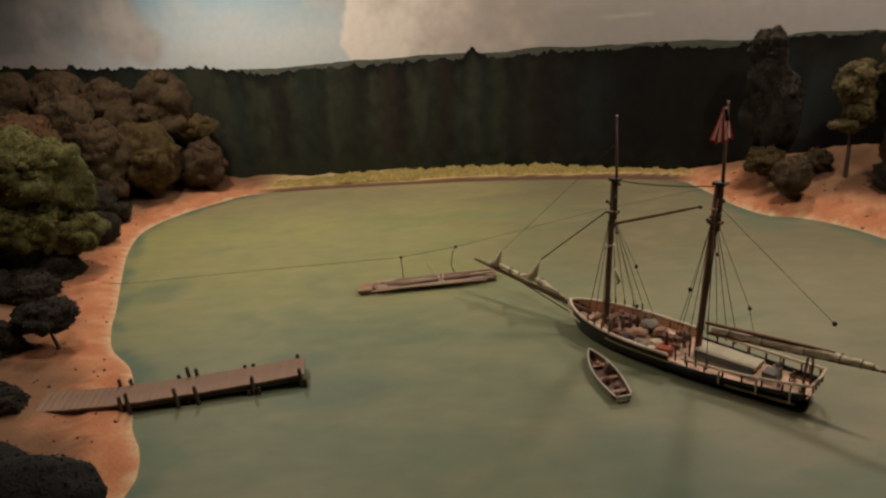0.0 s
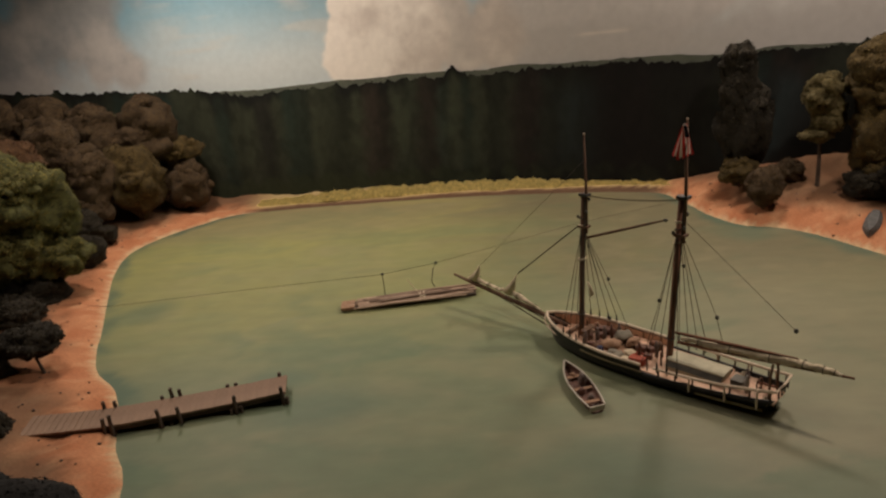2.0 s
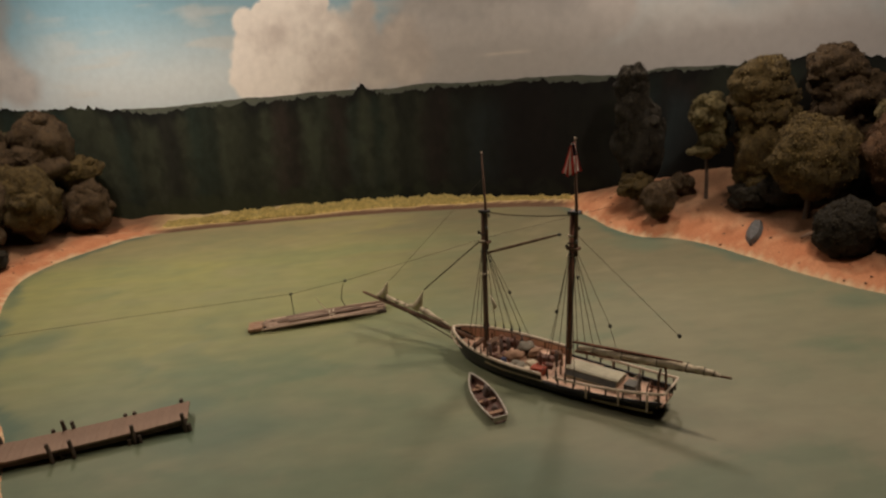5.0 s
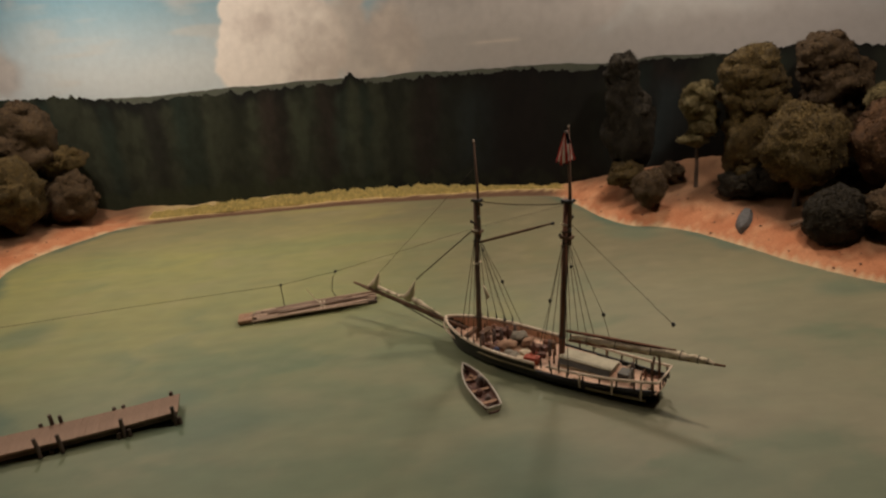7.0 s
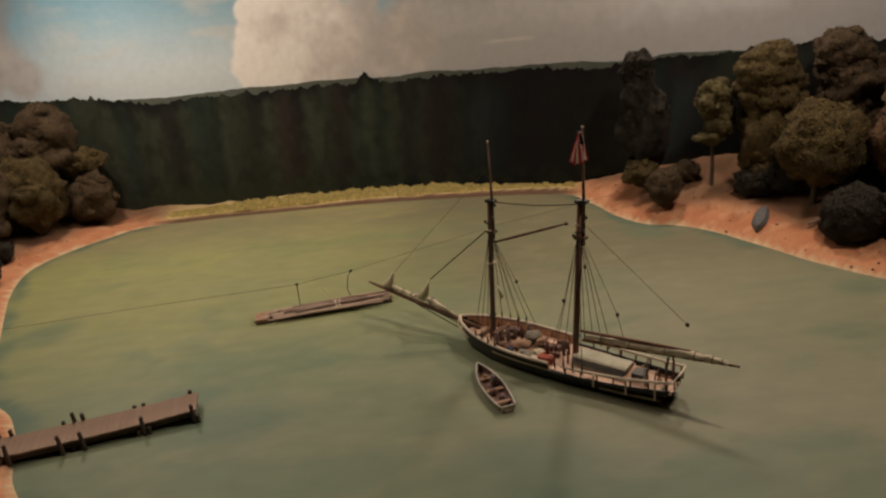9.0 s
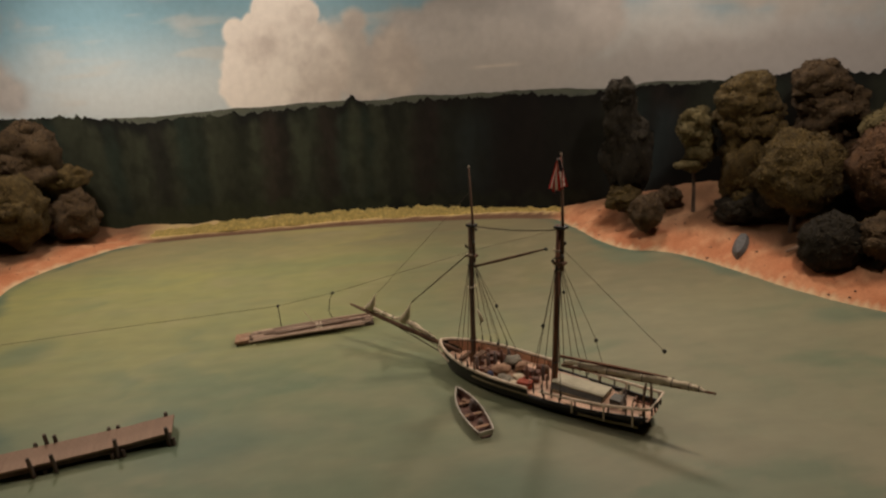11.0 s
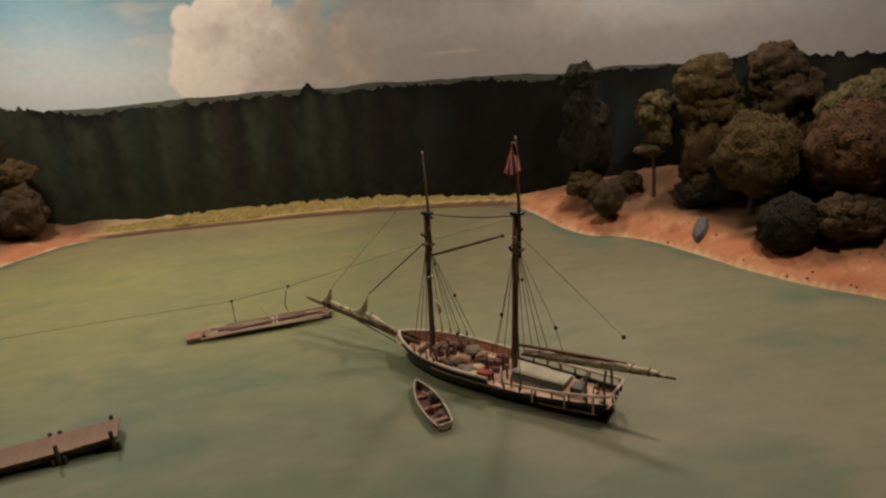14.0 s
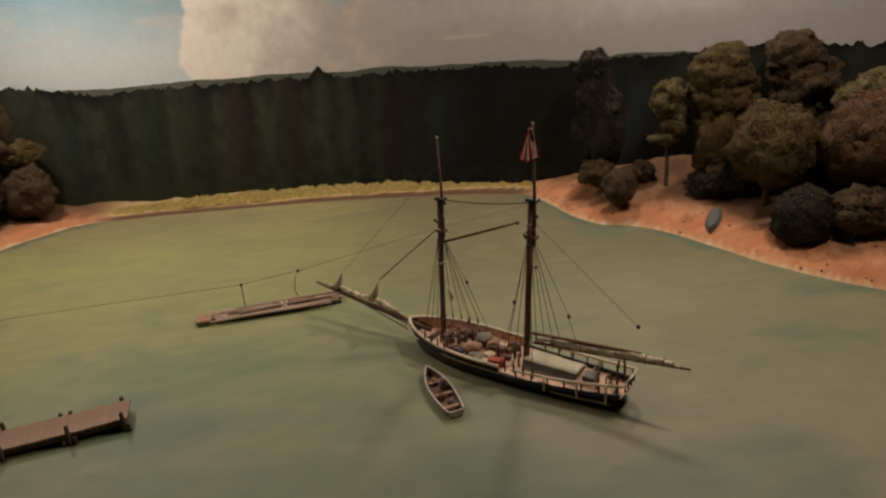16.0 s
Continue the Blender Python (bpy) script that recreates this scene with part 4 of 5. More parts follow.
    def spar(name, a, b, r, mat):
        bm = bmesh.new()
        a, b = Vector(a), Vector(b)
        tube(bm, [a, a.lerp(b, 0.35), a.lerp(b, 0.8), b], [r * 0.85, r, r * 0.85, r * 0.5], 10)
        return part(name, bm, mat, ship, smooth=True)

    spar("bowsprit", (0.030, 0, 0.028), (-0.221, 0, 0.060), 0.0042, SPAR)
    spar("fore_gaff", (0.072, 0, 0.184), (0.197, 0, 0.231), 0.0021, SPAR)
    spar("main_boom", (0.218, 0, 0.056), (0.433, 0, 0.0765), 0.0028, SPAR_RED)
    spar("main_gaff", (0.214, 0, 0.070), (0.372, 0, 0.0815), 0.0024, SPAR_RED)
    bm = bmesh.new()
    lump(bm, (0.198, 0, 0.231), (0.0032, 0.0024, 0.0024), 2)
    part("gaff_end", bm, IRON, ship)

    def furled(name, points, radii, seed):
        bm = bmesh.new()
        fine, rr = [], []
        for i in range(len(points) - 1):
            for k in range(8):
                t = k / 8
                fine.append(Vector(points[i]).lerp(Vector(points[i + 1]), t))
                rr.append(radii[i] + (radii[i + 1] - radii[i]) * t)
        fine.append(Vector(points[-1]))
        rr.append(radii[-1])
        tube(bm, fine, [r * (0.86 + 0.30 * noise.noise((i * 0.9, seed, 0.0))) for i, r in enumerate(rr)], 14)
        bm.verts.ensure_lookup_table()
        for v in bm.verts:
            v.co += Vector((0, 1, 0)) * 0.0030 * noise.noise(v.co * 170 + Vector((seed, 0, 0))) + Vector((0, 0, 1)) * 0.0034 * noise.noise(v.co * 150 + Vector((0, seed, 0)))
        sail = part(name, bm, CANVAS, ship, "cream furled canvas", smooth=True)
        for i in range(3, len(fine) - 2, 5):
            bm = bmesh.new()
            ring = [fine[i] + rr[i] * 1.15 * Vector((0, math.cos(a), math.sin(a))) for a in np.linspace(0, 2 * math.pi, 13)]
            tube(bm, ring, 0.0006, 4)
            part("gasket", bm, ROPE, sail)
    furled("furled_mainsail", [(0.222, 0, 0.063), (0.29, 0, 0.0675), (0.37, 0, 0.0755), (0.405, 0, 0.0765), (0.42, 0, 0.077)], [0.003, 0.0055, 0.0062, 0.0045, 0.002], 3)
    furled("furled_jib", [(-0.185, 0, 0.061), (-0.160, 0, 0.063), (-0.12, 0, 0.057), (-0.095, 0, 0.057), (-0.075, 0, 0.056), (-0.02, 0, 0.040)], [0.0022, 0.0046, 0.0026, 0.0036, 0.0062, 0.0015], 7)
    for a, b in (((-0.166, 0, 0.066), (-0.152, 0, 0.093)), ((-0.086, 0, 0.058), (-0.068, 0, 0.094))):
        bm = bmesh.new()
        a, b = Vector(a), Vector(b)
        tube(bm, [a - Vector((0.004, 0, 0.002)), a.lerp(b, 0.35), a.lerp(b, 0.7), b], [0.0085, 0.0055, 0.0026, 0.001], 10)
        for v in bm.verts:
            v.co += Vector((1, 1, 0)) * 0.0018 * noise.noise(v.co * 160)
        part("jib_head", bm, CANVAS, ship, "cream gathered sail head", smooth=True)
    bm = bmesh.new()
    tube(bm, [(0.074, -0.004, 0.116), (0.079, -0.005, 0.108), (0.083, -0.005, 0.098), (0.078, -0.005, 0.090)], [0.001, 0.0025, 0.003, 0.001], 8)
    part("sail_corner", bm, CANVAS, ship, "loose scrap of cream canvas", smooth=True)

    # lashings, hoops and blocks at the mast heads
    for at, zs in ((fore, (0.058, 0.150, 0.186, 0.203, 0.214)), (main, (0.060, 0.205, 0.222, 0.232))):
        for n, z in enumerate(zs):
            bm = bmesh.new()
            ring = [Vector(at(z)) + Vector((0.0052 * math.cos(a), 0.0052 * math.sin(a), 0.0010 * math.sin(a + n))) for a in np.linspace(0, 2 * math.pi, 13)]
            tube(bm, ring, 0.0015 if n % 2 else 0.0011, 6)
            part("lashing", bm, CANVAS if n % 2 else ROPE, ship, "pale rope lashing" if n % 2 else "dark rope lashing")
        for du, dv, z in ((0.008, 0.003, 0.243), (0.009, -0.004, 0.226), (-0.006, -0.004, 0.217), (0.008, 0.004, 0.170)):
            bm = bmesh.new()
            lump(bm, (at(z)[0] + du, dv, z), (0.0022, 0.0018, 0.0032), 6, 0.15)
            part("block", bm, CABIN, ship, "small grey block")
        bm = bmesh.new()
        tube(bm, [(at(0.245)[0] + 0.006, -0.004, 0.245), (at(0.18)[0] + 0.0075, -0.005, 0.18), (at(0.09)[0] + 0.006, -0.006, 0.09), (at(0.04)[0] + 0.004, -0.008, 0.040)], 0.0009, 5)
        part("halyard", bm, ROPE, ship)

    # trim at the bow
    for side in (-1, 1):
        bm = bmesh.new()
        tube(bm, [(-0.012, side * 0.0015, 0.036), (-0.004, side * (half_breadth(0.0) + 0.0012), 0.029), (0.010, side * (half_breadth(0.012) + 0.0010), 0.026), (0.030, side * (half_breadth(0.030) + 0.0008), 0.0245)], [0.0012, 0.0016, 0.0014, 0.0010], 6)
        part("head_rail", bm, RAIL, ship, "cream trim at the bow")
    # rigging
    def line(a, b, r=0.00055, sag=0.0, name="rope"):
        bm = bmesh.new()
        a, b = Vector(a), Vector(b)
        tube(bm, [a.lerp(b, t) - Vector((0, 0, sag * 4 * t * (1 - t))) for t in (0, 0.25, 0.5, 0.75, 1)], r, 5)
        return part(name, bm, ROPE, ship)

    def block(p, r=0.0028):
        bm = bmesh.new()
        lump(bm, p, (r, r * 0.75, r * 1.15), 5, 0.1)
        part("block", bm, IRON, ship)
    line((-0.066, 0, 0.096), (fore(0.205)[0] - 0.003, 0, 0.205), 0.0010, name="forestay")
    line((-0.152, 0, 0.092), (fore(0.30)[0], 0, 0.30), 0.00028, name="jib_stay")
    line((-0.125, 0, 0.046), (0.004, 0, 0.012), 0.0011, name="bobstay")
    line((-0.10, 0, 0.045), (0.012, 0.004, 0.016), 0.0009, name="bobstay")
    line((fore(0.252)[0], 0, 0.249), (main(0.262)[0], 0, 0.262), 0.0008, 0.004, name="triatic_stay")
    for at, head, feet in ((fore, 0.198, (0.050, 0.064, 0.078, 0.092)), (main, 0.222, (0.196, 0.210, 0.224, 0.238))):
        for side in (-1, 1):
            for u in feet:
                b = side * (half_breadth(u) - 0.0005)
                shroud = line((u, b, rail_z(u) + 0.012), (at(head)[0], side * 0.003, head), 0.0005, name="shroud")
                bm = bmesh.new()
                tube(bm, [(u, b, rail_z(u) - 0.004), (u, b, rail_z(u) + 0.004), (u, b, rail_z(u) + 0.013)], [0.0009, 0.0014, 0.0009], 6)
                part("deadeye", bm, IRON, shroud)
    for at, head, end in ((fore, 0.20, (0.103, 0.008, 0.122)), (fore, 0.20, (0.122, -0.02, 0.075)), (main, 0.225, (0.196, -0.012, 0.119)),
                          (main, 0.225, (0.262, 0.020, 0.098)), (main, 0.240, (0.367, 0, 0.118))):
        line((at(head)[0], 0, head), end, 0.00034)
        block(end)
    line((0.103, 0.008, 0.120), (0.118, 0.036, 0.032), 0.00045)
    line((0.196, -0.012, 0.117), (0.185, -0.040, 0.032), 0.00045)
    line((0.262, 0.02, 0.096), (0.268, 0.038, 0.034), 0.0004)
    for z in (0.025, 0.034):
        bm = bmesh.new()
        box(bm, (0.070, 0, z), (0.010, 0.026, 0.0022))
        part("pin_rail", bm, SPAR, ship)
    for u, v in ((0.060, -0.012), (0.060, 0.012), (0.079, -0.012), (0.079, 0.012), (0.200, -0.014), (0.200, 0.014), (0.190, 0.008)):
        bm = bmesh.new()
        tube(bm, [(u, v, DECK_Z - 0.001), (u, v, 0.040)], 0.0014, 6)
        part("bitt_post", bm, SPAR, ship)

    # deck fittings
    bm = bmesh.new()
    box(bm, (0.2465, 0.003, 0.0205), (0.074, 0.039, 0.007), bevel=0.001)
    cabin = part("cabin", bm, ROOF, ship, "pale cabin coaming")
    for side in (-1, 1):
        bm = bmesh.new()
        low, high = 0.003 + side * 0.0200, 0.003 + side * 0.0125
        ends = [[bm.verts.new((u, v, z)) for v, z in ((low, 0.0238), (high, 0.0300), (high - side * 0.002, 0.0290), (low - side * 0.003, 0.0228))] for u in (0.2075, 0.2855)]
        for k in range(4):
            bm.faces.new((ends[0][k], ends[0][(k + 1) % 4], ends[1][(k + 1) % 4], ends[1][k]))
        bm.faces.new(ends[0])
        bm.faces.new(list(reversed(ends[1])))
        part("skylight", bm, CABIN, cabin, "grey sloping cabin side")
    for u in (0.2095, 0.2835):
        bm = bmesh.new()
        face = [bm.verts.new((u, 0.003 + v, z)) for v, z in ((-0.0195, 0.0235), (0.0195, 0.0235), (0.0115, 0.0297), (-0.0115, 0.0297))]
        bm.faces.new(face)
        bmesh.ops.solidify(bm, geom=bm.faces[:], thickness=0.0015)
        part("cabin_end", bm, CABIN, cabin)
    bm = bmesh.new()
    rows = []
    for u in (0.2055, 0.2875):
        rows.append([bm.verts.new((u, v + 0.003, 0.0316 + 0.0014 * (1 - (v / 0.0145) ** 2))) for v in np.linspace(-0.0145, 0.0145, 9)] + [bm.verts.new((u, 0.0175, 0.0302)), bm.verts.new((u, -0.0115, 0.0302))])
    n = len(rows[0])
    for k in range(n):
        bm.faces.new((rows[0][k], rows[0][(k + 1) % n], rows[1][(k + 1) % n], rows[1][k]))
    bm.faces.new(rows[0])
    bm.faces.new(list(reversed(rows[1])))
    part("cabin_roof", bm, ROOF, cabin, "pale cambered cabin roof")
    bm = bmesh.new()
    box(bm, (0.303, 0.0, 0.023), (0.016, 0.018, 0.014), bevel=0.001)
    part("companionway", bm, CABIN, ship)
    bm = bmesh.new()
    box(bm, (0.128, 0.0, 0.0195), (0.045, 0.034, 0.007), bevel=0.001)
    part("hatch", bm, CRATE, ship, "wooden cargo hatch")
    bm = bmesh.new()
    tube(bm, [(0.330, 0, 0.016), (0.330, 0, 0.026)], 0.002, 8)
    tube(bm, [(0.329 + 0.0, 0.009 * math.cos(a), 0.030 + 0.009 * math.sin(a)) for a in np.linspace(0, 2 * math.pi, 17)], 0.001, 5)
    part("steering_wheel", bm, SPAR, ship)
    for v in (-0.013, 0.013):
        bm = bmesh.new()
        tube(bm, [(0.346, v, DECK_Z - 0.001), (0.346, v, 0.050), (0.346, v * 0.5, 0.068)], 0.0016, 7)
        part("boom_crutch", bm, SPAR, ship)
    bm = bmesh.new()
    tube(bm, [(0.318, 0.022, 0.018), (0.350, -0.004, 0.036)], 0.0018, 7)
    part("tiller", bm, SPAR_RED, ship)
    bm = bmesh.new()
    tube(bm, [(0.040, -0.018, 0.022), (0.040, 0.018, 0.022)], [0.004, 0.004], 10)
    part("windlass", bm, SPAR, ship)

    # flag, hanging in folds from the main topmast
    uf, zf = main(0.345)[0], 0.3605

    def drape(f, t):
        """A place on the hanging cloth: f across it, t down it."""
        wide = (-0.0150 + 0.027 * f) * t ** 0.8 + 0.003 * (f - 0.5)
        return (uf + wide, -0.0045 + 0.0025 * math.sin(9 * f + 3 * t), zf - t * (0.046 - 0.016 * abs(f - 0.35)))

    def strip(f0, f1, t0, t1, ahead):
        bm = bmesh.new()
        rows = [[bm.verts.new(Vector(drape(f, t)) + Vector((0, -ahead, 0))) for f in (f0, (f0 + f1) / 2, f1)] for t in np.linspace(t0, t1, 9)]
        for a, b in zip(rows, rows[1:]):
            for k in (0, 1):
                bm.faces.new((a[k], a[k + 1], b[k + 1], b[k]))
        bmesh.ops.solidify(bm, geom=bm.faces[:], thickness=0.0003)
        return bm
    flag = part("flag", strip(0.0, 1.0, 0.0, 0.06, 0.0004), FLAG_WHITE, ship, "small striped flag hanging in folds")
    for n in range(9):
        part("flag_stripe", strip(n / 9, (n + 1) / 9, 0.0, 1.0 - 0.06 * (n % 2), 0.0), FLAG_RED if n % 2 == 0 else FLAG_WHITE, flag, "red flag stripe" if n % 2 == 0 else "white flag stripe", smooth=True)
    part("flag_canton", strip(0.60, 1.0, 0.0, 0.42, 0.0010), FLAG_BLUE, flag, "dark blue flag corner", smooth=True)
    return ship


build_schooner()


def on_deck(u, v, z=DECK_Z, turn=0.0):
    return SHIP @ pose(u, v, z, 0, 0, turn)


def build_cargo():
    rng = random.Random(3)

    def single(name, m, bm, mat, label, category, group="", smooth=False):
        ob = part(name, bm, mat, None, smooth=smooth)
        ob.matrix_world = m
        return tagged(ob, label, category, group)
    for u, v, z, r, mat, label in ((0.1165, -0.010, 0, 0.0125, CRATE, "large tan canvas bale on the deck"), (0.1235, 0.014, 0.006, 0.0120, SACK, "large grey bulging cargo bale on the hatch"),
                                   (0.143, 0.008, 0.006, 0.0085, CRATE, "brown cargo bundle on the hatch"), (0.142, -0.030, 0, 0.0085, SACK, "pale grey sack beside the bulwark"),
                                   (0.154, -0.033, 0, 0.0070, CANVAS, "cream sack beside the bulwark"), (0.131, -0.026, 0, 0.0075, SACK, "grey sack on the deck"), (0.150, -0.012, 0, 0.0070, CANVAS, "cream sack on the deck")):
        bm = bmesh.new()
        lump(bm, (0, 0, r * 0.5), (r * 1.25, r, r * 0.68), u * 90, 0.4, 3)
        single("sack", on_deck(u, v, DECK_Z + z, rng.uniform(0, 180)), bm, mat, label, "sack", "cargo sacks", True)
    for u, v, s, turn in ((0.079, 0.022, 0.012, 12), (0.092, 0.026, 0.010, -8), (0.086, 0.008, 0.009, 30), (0.158, 0.006, 0.011, 5), (0.100, -0.014, 0.008, -15), (0.074, -0.004, 0.008, 40), (0.089, -0.020, 0.007, 22), (0.168, 0.012, 0.009, -20), (0.176, -0.006, 0.008, 14), (0.110, 0.029, 0.008, 3)):
        bm = bmesh.new()
        box(bm, (0, 0, s * 0.45), (s * 1.4, s, s * 0.9), bevel=0.0006)
        for k in (-0.38, 0.38):
            box(bm, (k * s, 0, s * 0.45), (s * 0.14, s * 1.06, s * 0.95))
        single("crate", on_deck(u, v, DECK_Z, turn), bm, BOAT_IN, "small dark red-brown wooden crate on the deck", "crate", "cargo crates")
    for u, v, mat, label in ((0.1125, -0.033, FLAG_BLUE, "small dark blue barrel by the bulwark"), (0.104, -0.030, SPAR, "small brown barrel by the bulwark"), (0.176, 0.024, SPAR, "small brown barrel on the deck"), (0.068, 0.026, SPAR_RED, "small red-brown barrel on the deck"), (0.166, 0.022, SPAR_RED, "small red-brown barrel on the deck")):
        bm = bmesh.new()
        tube(bm, [(0, 0, 0), (0, 0, 0.003), (0, 0, 0.006), (0, 0, 0.009), (0, 0, 0.012)], [0.0040, 0.0049, 0.0052, 0.0049, 0.0040], 12)
        single("barrel", on_deck(u, v), bm, mat, label, "barrel", "barrels on deck", True)
    bm = bmesh.new()
    box(bm, (0, 0, 0.005), (0.022, 0.012, 0.010), bevel=0.001)
    single("deck_chest", on_deck(0.170, -0.026, DECK_Z, 8), bm, RED, "low red chest by the rail", "chest")
    bm = bmesh.new()
    tube(bm, [(0, 0, 0.002), (0.014, 0.006, 0.006), (0.030, 0.010, 0.004)], 0.0018, 7)
    single("spare_spar", on_deck(0.150, -0.018, DECK_Z, 10), bm, RED, "short red spar lying on the deck", "spar")
    for u, v in ((0.050, -0.022), (0.30, 0.026), (0.345, -0.015)):
        bm = bmesh.new()
        for k in range(3):
            tube(bm, [((0.005 - k * 0.0005) * math.cos(a), (0.005 - k * 0.0005) * math.sin(a), 0.001 + k * 0.0014) for a in np.linspace(0, 2 * math.pi, 15)], 0.0008, 5)
        single("rope_coil", on_deck(u, v), bm, CANVAS, "pale coil of rope on the deck", "rope coil", "rope coils")
    # small plain figurines
    for u, v, mat in ((0.098, 0.002, FIGURE), (0.112, 0.020, FIGURE), (0.183, 0.004, FIGURE), (0.092, -0.008, FIGURE), (0.104, 0.012, BOAT_IN), (0.165, -0.012, BOAT_IN), (0.083, -0.026, FIGURE), (0.318, -0.012, FIGURE_PALE), (0.312, 0.004, FIGURE)):
        bm = bmesh.new()
        tube(bm, [(0, 0, 0), (0, 0, 0.010), (0, 0, 0.018), (0, 0, 0.021), (0, 0, 0.026)], [0.003, 0.0026, 0.0036, 0.0016, 0.002], 8)
        single("figurine", on_deck(u, v), bm, mat, "tiny plain painted figurine on the deck", "figurine", "figurines", True)


build_cargo()


# ---- rowing boats ----
def boat(name, m, length, beam, height, out_mat, in_mat, label, thwarts=3):
    b = thing(name, m, label, "rowing boat")
    bm = bmesh.new()
    rows = []
    for i in range(17):
        s = i / 16
        w = beam / 2 * (1 - (1 - min(1, s / 0.55)) ** 2.2) * (1 - 0.35 * max(0, (s - 0.55) / 0.45) ** 2) + 0.0006
        z = height * (1 + 0.35 * (1 - s) ** 3 + 0.1 * s ** 3)
        ring = [(-w * 0.45, -0.002), (-w * 0.85, height * 0.35), (-w, z), (-w + min(0.0012, w * 0.5), z), (-w * 0.8, height * 0.45), (-w * 0.4, height * 0.2)]
        ring += [(-v, q) for v, q in reversed(ring)]
        rows.append([bm.verts.new((s * length, v, q)) for v, q in ring])
    for a, c in zip(rows, rows[1:]):
        for k in range(len(a)):
            bm.faces.new((a[k], a[(k + 1) % len(a)], c[(k + 1) % len(a)], c[k]))
    bm.faces.new(rows[0])
    bm.faces.new(list(reversed(rows[-1])))
    part("hull", bm, in_mat, b, smooth=False)
    for side in (-1, 1):
        bm = bmesh.new()
        tube(bm, [(s * length, side * (beam / 2 * (1 - (1 - min(1, s / 0.55)) ** 2.2) * (1 - 0.35 * max(0, (s - 0.55) / 0.45) ** 2) + 0.0006), height * (1 + 0.35 * (1 - s) ** 3 + 0.1 * s ** 3)) for s in np.linspace(0, 1, 17)], 0.0014, 6)
        part("gunwale", bm, out_mat, b, "pale painted gunwale")
    bm = bmesh.new()
    box(bm, (length, 0, height * 0.75), (0.0016, beam * 0.66, height * 0.7))
    part("transom", bm, out_mat, b)
    for k in range(thwarts):
        s = 0.3 + 0.55 * k / max(1, thwarts - 1)
        w = beam * (1 - (1 - min(1, s / 0.55)) ** 2.2) * 0.88
        bm = bmesh.new()
        box(bm, (s * length, 0, height * 0.68), (0.006, w, 0.0012))
        part("thwart", bm, CRATE, b)
    return b


ROW = pose(0.230, 0.948, 0, 0, 0, -73.5)
boat("rowing_boat", ROW, 0.120, 0.031, 0.0105, BOAT_OUT, BOAT_IN, "small cream-edged rowing boat lying beside the schooner")
for k, (u, v, h, r) in enumerate(((0.055, 0.006, 0.017, 0.0072), (0.074, -0.003, 0.008, 0.0055), (0.092, 0.003, 0.007, 0.005), (0.032, 0.0, 0.007, 0.005))):
    bm = bmesh.new()
    lump(bm, (0, 0, h / 2), (r, r * 0.8, h / 2 + 0.002), k + 3, 0.3, 3)
    ob = part("bundle", bm, (FIGURE, BOAT_IN, FIGURE, CRATE)[k], None, smooth=True)
    ob.matrix_world = ROW @ pose(u, v, 0.003)
    tagged(ob, "small dark bundle stowed in the rowing boat", "bundle", "bundles in the boat")

bx, by = 0.838, 1.352
boat("beached_boat", Matrix.Translation((bx, by, land(bx, by) + 0.016)) @ pose(0, 0, 0, 180, -9, 58), 0.088, 0.034, 0.014, GREY_BOAT, GREY_BOAT, "grey weathered skiff lying keel up on the sand", 2)


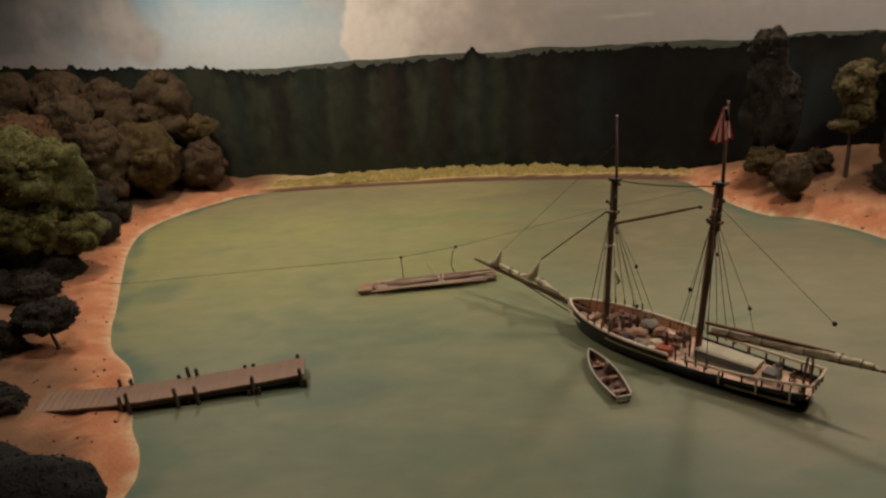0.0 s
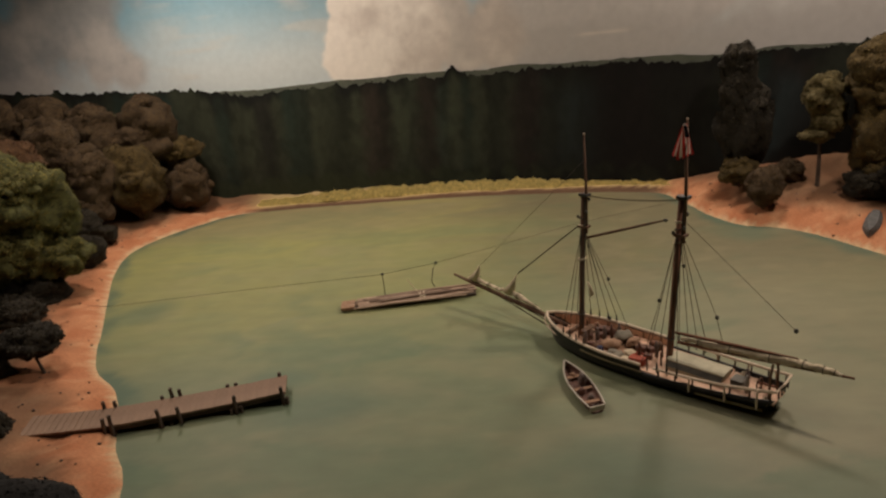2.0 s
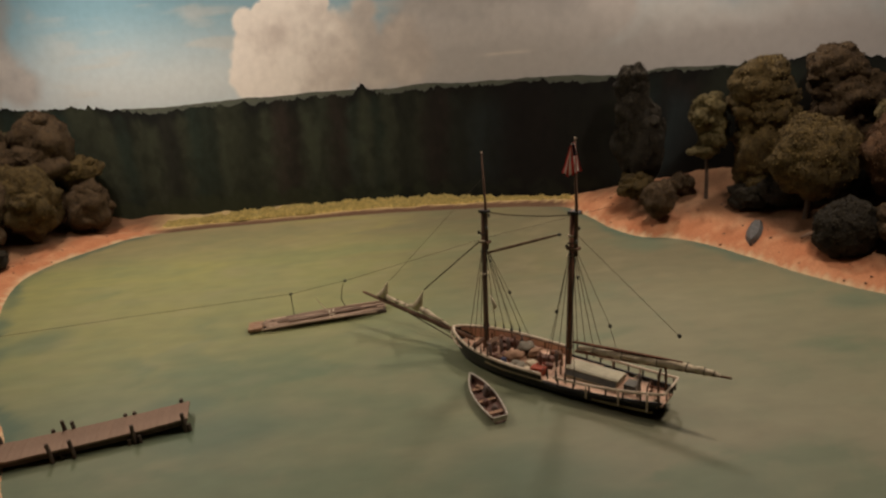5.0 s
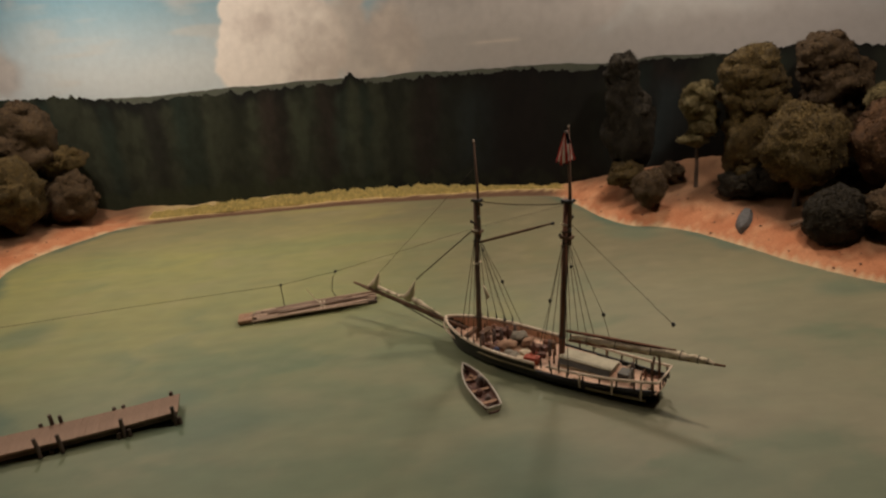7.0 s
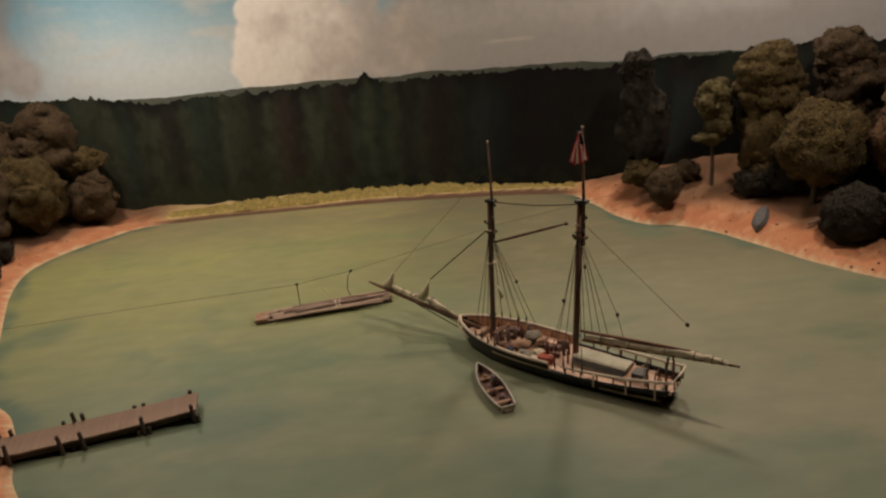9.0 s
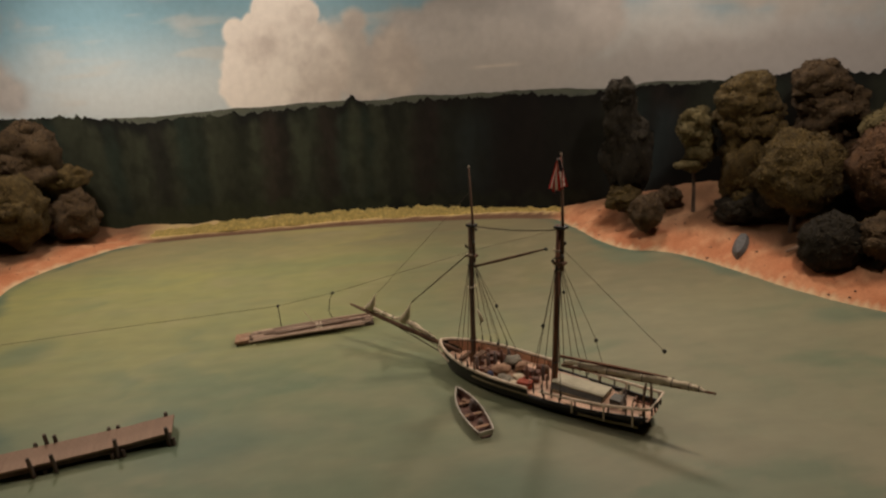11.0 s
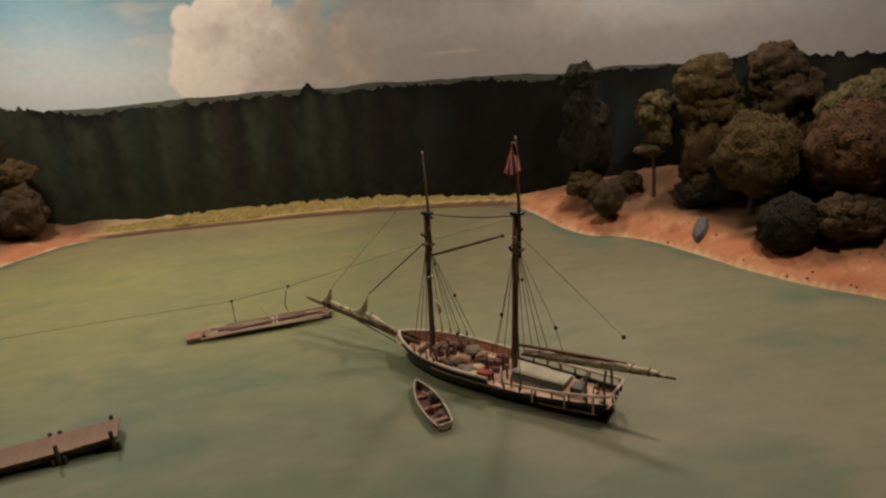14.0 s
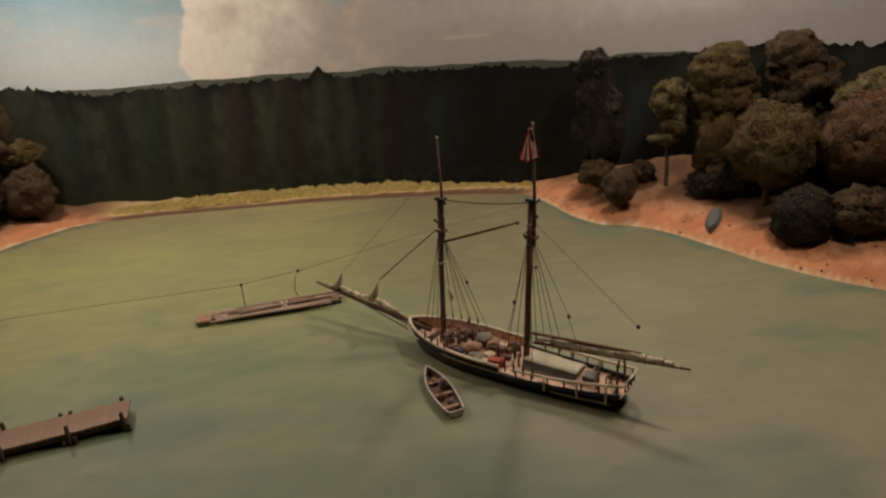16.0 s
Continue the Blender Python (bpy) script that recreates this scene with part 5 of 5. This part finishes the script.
# ---- the rope ferry ----
def build_ferry():
    m = pose(-0.172, 1.198, 0, 0, 0, 9.4)
    f = thing("raft", m, "long flat timber ferry raft moored on a rope", "raft")
    bm = bmesh.new()
    box(bm, (0.140, 0.002, 0.001), (0.232, 0.034, 0.010), bevel=0.002)
    part("raft_body", bm, PILE_WOOD, f)
    rng = random.Random(6)
    for k in range(18):
        upper = k >= 12
        v = -0.0205 + 0.0037 * k if not upper else -0.012 + 0.0046 * (k - 12)
        a, b = rng.uniform(0.004, 0.040), 0.270 - rng.uniform(0, 0.045)
        if k in (0, 1):
            a, b = 0.022 + 0.01 * k, 0.238
        if upper:
            a, b = rng.uniform(0.02, 0.09), rng.uniform(0.17, 0.255)
        bm = bmesh.new()
        z = (0.0075 if not upper else 0.0112) + rng.uniform(0, 0.0022)
        bend, skew = rng.uniform(-0.003, 0.003), rng.uniform(-0.004, 0.004)
        tube(bm, [(a, v + bend, z), (a + (b - a) * 0.35, v, z + 0.0008), (a + (b - a) * 0.7, v - bend * 0.5 + skew * 0.6, z + 0.0008), (b, v + bend + skew, z + rng.uniform(0, 0.002))], [0.0017, 0.0023, 0.0022, 0.0015], 8)
        part("timber", bm, RAFT_WOOD, f)
    bm = bmesh.new()
    box(bm, (0.010, 0.001, 0.0070), (0.026, 0.034, 0.006), bevel=0.0006)
    part("end_plank", bm, CRATE, f)
    for u, lean, tall in ((0.082, 0.0, 0.054), (0.182, 0.012, 0.064)):
        bm = bmesh.new()
        tube(bm, [(u, 0.016, 0.008), (u - lean * 0.6, 0.018, 0.028), (u - lean * 0.2, 0.020, tall * 0.8), (u + lean * 0.4, 0.020, tall)], 0.0009, 6)
        part("upright", bm, IRON, f)
        bm = bmesh.new()
        lump(bm, (u + lean * 0.4, 0.020, tall), (0.0034, 0.0026, 0.003), 4, 0.2)
        part("pulley", bm, IRON, f)
    bm = bmesh.new()
    tube(bm, [(0.128, 0.012, 0.040), (0.140, 0.004, 0.024), (0.152, -0.012, 0.014), (0.160, -0.018, 0.012)], 0.0008, 5)
    part("loose_rope", bm, CANVAS, f)
    for u in (0.150, 0.157):
        bm = bmesh.new()
        tube(bm, [(u, v, 0.0142 - 0.006 * (v / 0.021) ** 4) for v in np.linspace(-0.020, 0.021, 9)], 0.0012, 6)
        part("lashing", bm, CANVAS, f)
    a, b = m @ Vector((0.082, 0.020, 0.054)), m @ Vector((0.187, 0.020, 0.064))
    bm = bmesh.new()
    tube(bm, [(-0.80, 1.262, 0.020), (-0.70, 1.266, 0.007), (-0.40, 1.258, 0.028), a, b, (0.30, 1.40, 0.072), (0.64, 1.60, 0.055)], [0.00042, 0.00042, 0.00042, 0.00042, 0.00042, 0.0003, 0.0003], 5)
    tagged(part("ferry_rope", bm, ROPE, None), "long thin dark rope stretched across the river", "rope")


build_ferry()


# ---- the pier ----
def build_pier():
    m = pose(-0.546, 0.8125, 0, 0, 0, 15.3)
    p = thing("pier", m, "long narrow wooden landing pier on dark piles", "pier")
    n, length, width = 42, 0.371, 0.050
    sag = lambda u: float(np.interp(u, [0.0, 0.05, 0.10, 0.15, 0.20, 0.25, 0.30, 0.34, 0.372], [0.0280, 0.0222, 0.0178, 0.0166, 0.0164, 0.0166, 0.0168, 0.0180, 0.0195]))
    rng = random.Random(2)
    for side in (-1, 0, 1):
        bm = bmesh.new()
        rows = []
        for u in np.linspace(0.008, length - 0.004, 16):
            rows.append([bm.verts.new((u, side * (width / 2 - 0.003) + v, sag(u) - h)) for v, h in ((-0.002, 0.0032), (0.002, 0.0032), (0.002, 0.0100), (-0.002, 0.0100))])
        for a, b in zip(rows, rows[1:]):
            for k in range(4):
                bm.faces.new((a[k], a[(k + 1) % 4], b[(k + 1) % 4], b[k]))
        bm.faces.new(rows[0])
        bm.faces.new(list(reversed(rows[-1])))
        part("stringer", bm, PILE_WOOD, p, "dark timber stringer")
    posts = [(0.113, -1, 0.044), (0.123, -1, 0.048), (0.190, -1, 0.044), (0.218, -1, 0.042), (0.297, -1, 0.043), (0.290, -1, 0.022), (0.304, -1, 0.024), (0.366, -1, 0.041), (0.371, -1, 0.022),
             (0.098, 1, 0.041), (0.114, 1, 0.039), (0.183, 1, 0.034), (0.197, 1, 0.045), (0.209, 1, 0.040), (0.279, 1, 0.033), (0.291, 1, 0.033), (0.358, 1, 0.035)]
    for s, side, top in posts:
        top += sag(s) - 0.030
        bm = bmesh.new()
        lean = rng.uniform(-0.0015, 0.0015)
        tube(bm, [(s, side * (width / 2 + 0.0028), -0.02), (s + lean * 0.4, side * (width / 2 + 0.0026), top * 0.6), (s + lean, side * (width / 2 + 0.0024), top)], [0.0033, 0.0030, 0.0027], 8)
        part("pier_post", bm, PILE_WOOD, p)
    for s in (0.118, 0.204, 0.296, 0.364):
        bm = bmesh.new()
        box(bm, (s, 0, sag(s) - 0.0125), (0.005, width + 0.004, 0.005))
        part("cross_beam", bm, PILE_WOOD, p)
    shared = None
    for k in range(n):
        s = (k + 0.5) * length / n
        if shared is None:
            bm = bmesh.new()
            box(bm, (0, 0, 0), (length / n * 0.992, width, 0.003), bevel=0.0002)
            ob = part("plank", bm, PIER_WOOD, p)
            shared = ob.data
        else:
            ob = new("plank", shared)
            ob.parent = p
        ob.matrix_local = pose(s, rng.uniform(-0.0006, 0.0006), sag(s) - 0.0015 + rng.uniform(-0.0002, 0.0002), 0, 0, rng.uniform(-0.5, 0.5))


build_pier()


# ---- lamp fittings under the case roof: unseen, added to house each light ----
for x, y, z, watts, size, target, cone in LAMPS:
    f = thing("unseen_spot_lamp", Matrix.Translation((x, y, z + 0.012)), "small black spot lamp added out of view under the case roof", "spot lamp", "case lamps")
    bm = bmesh.new()
    tube(bm, [(0, 0, 0.045), (0, 0, 0.040), (0, 0, 0.020)], [0.018, 0.026, 0.034], 16)
    part("lamp_housing", bm, IRON, f)
    bm = bmesh.new()
    tube(bm, [(0, 0, 0.040), (0, 0, 1.152 - z - 0.012)], 0.006, 8)
    part("stem", bm, IRON, f)
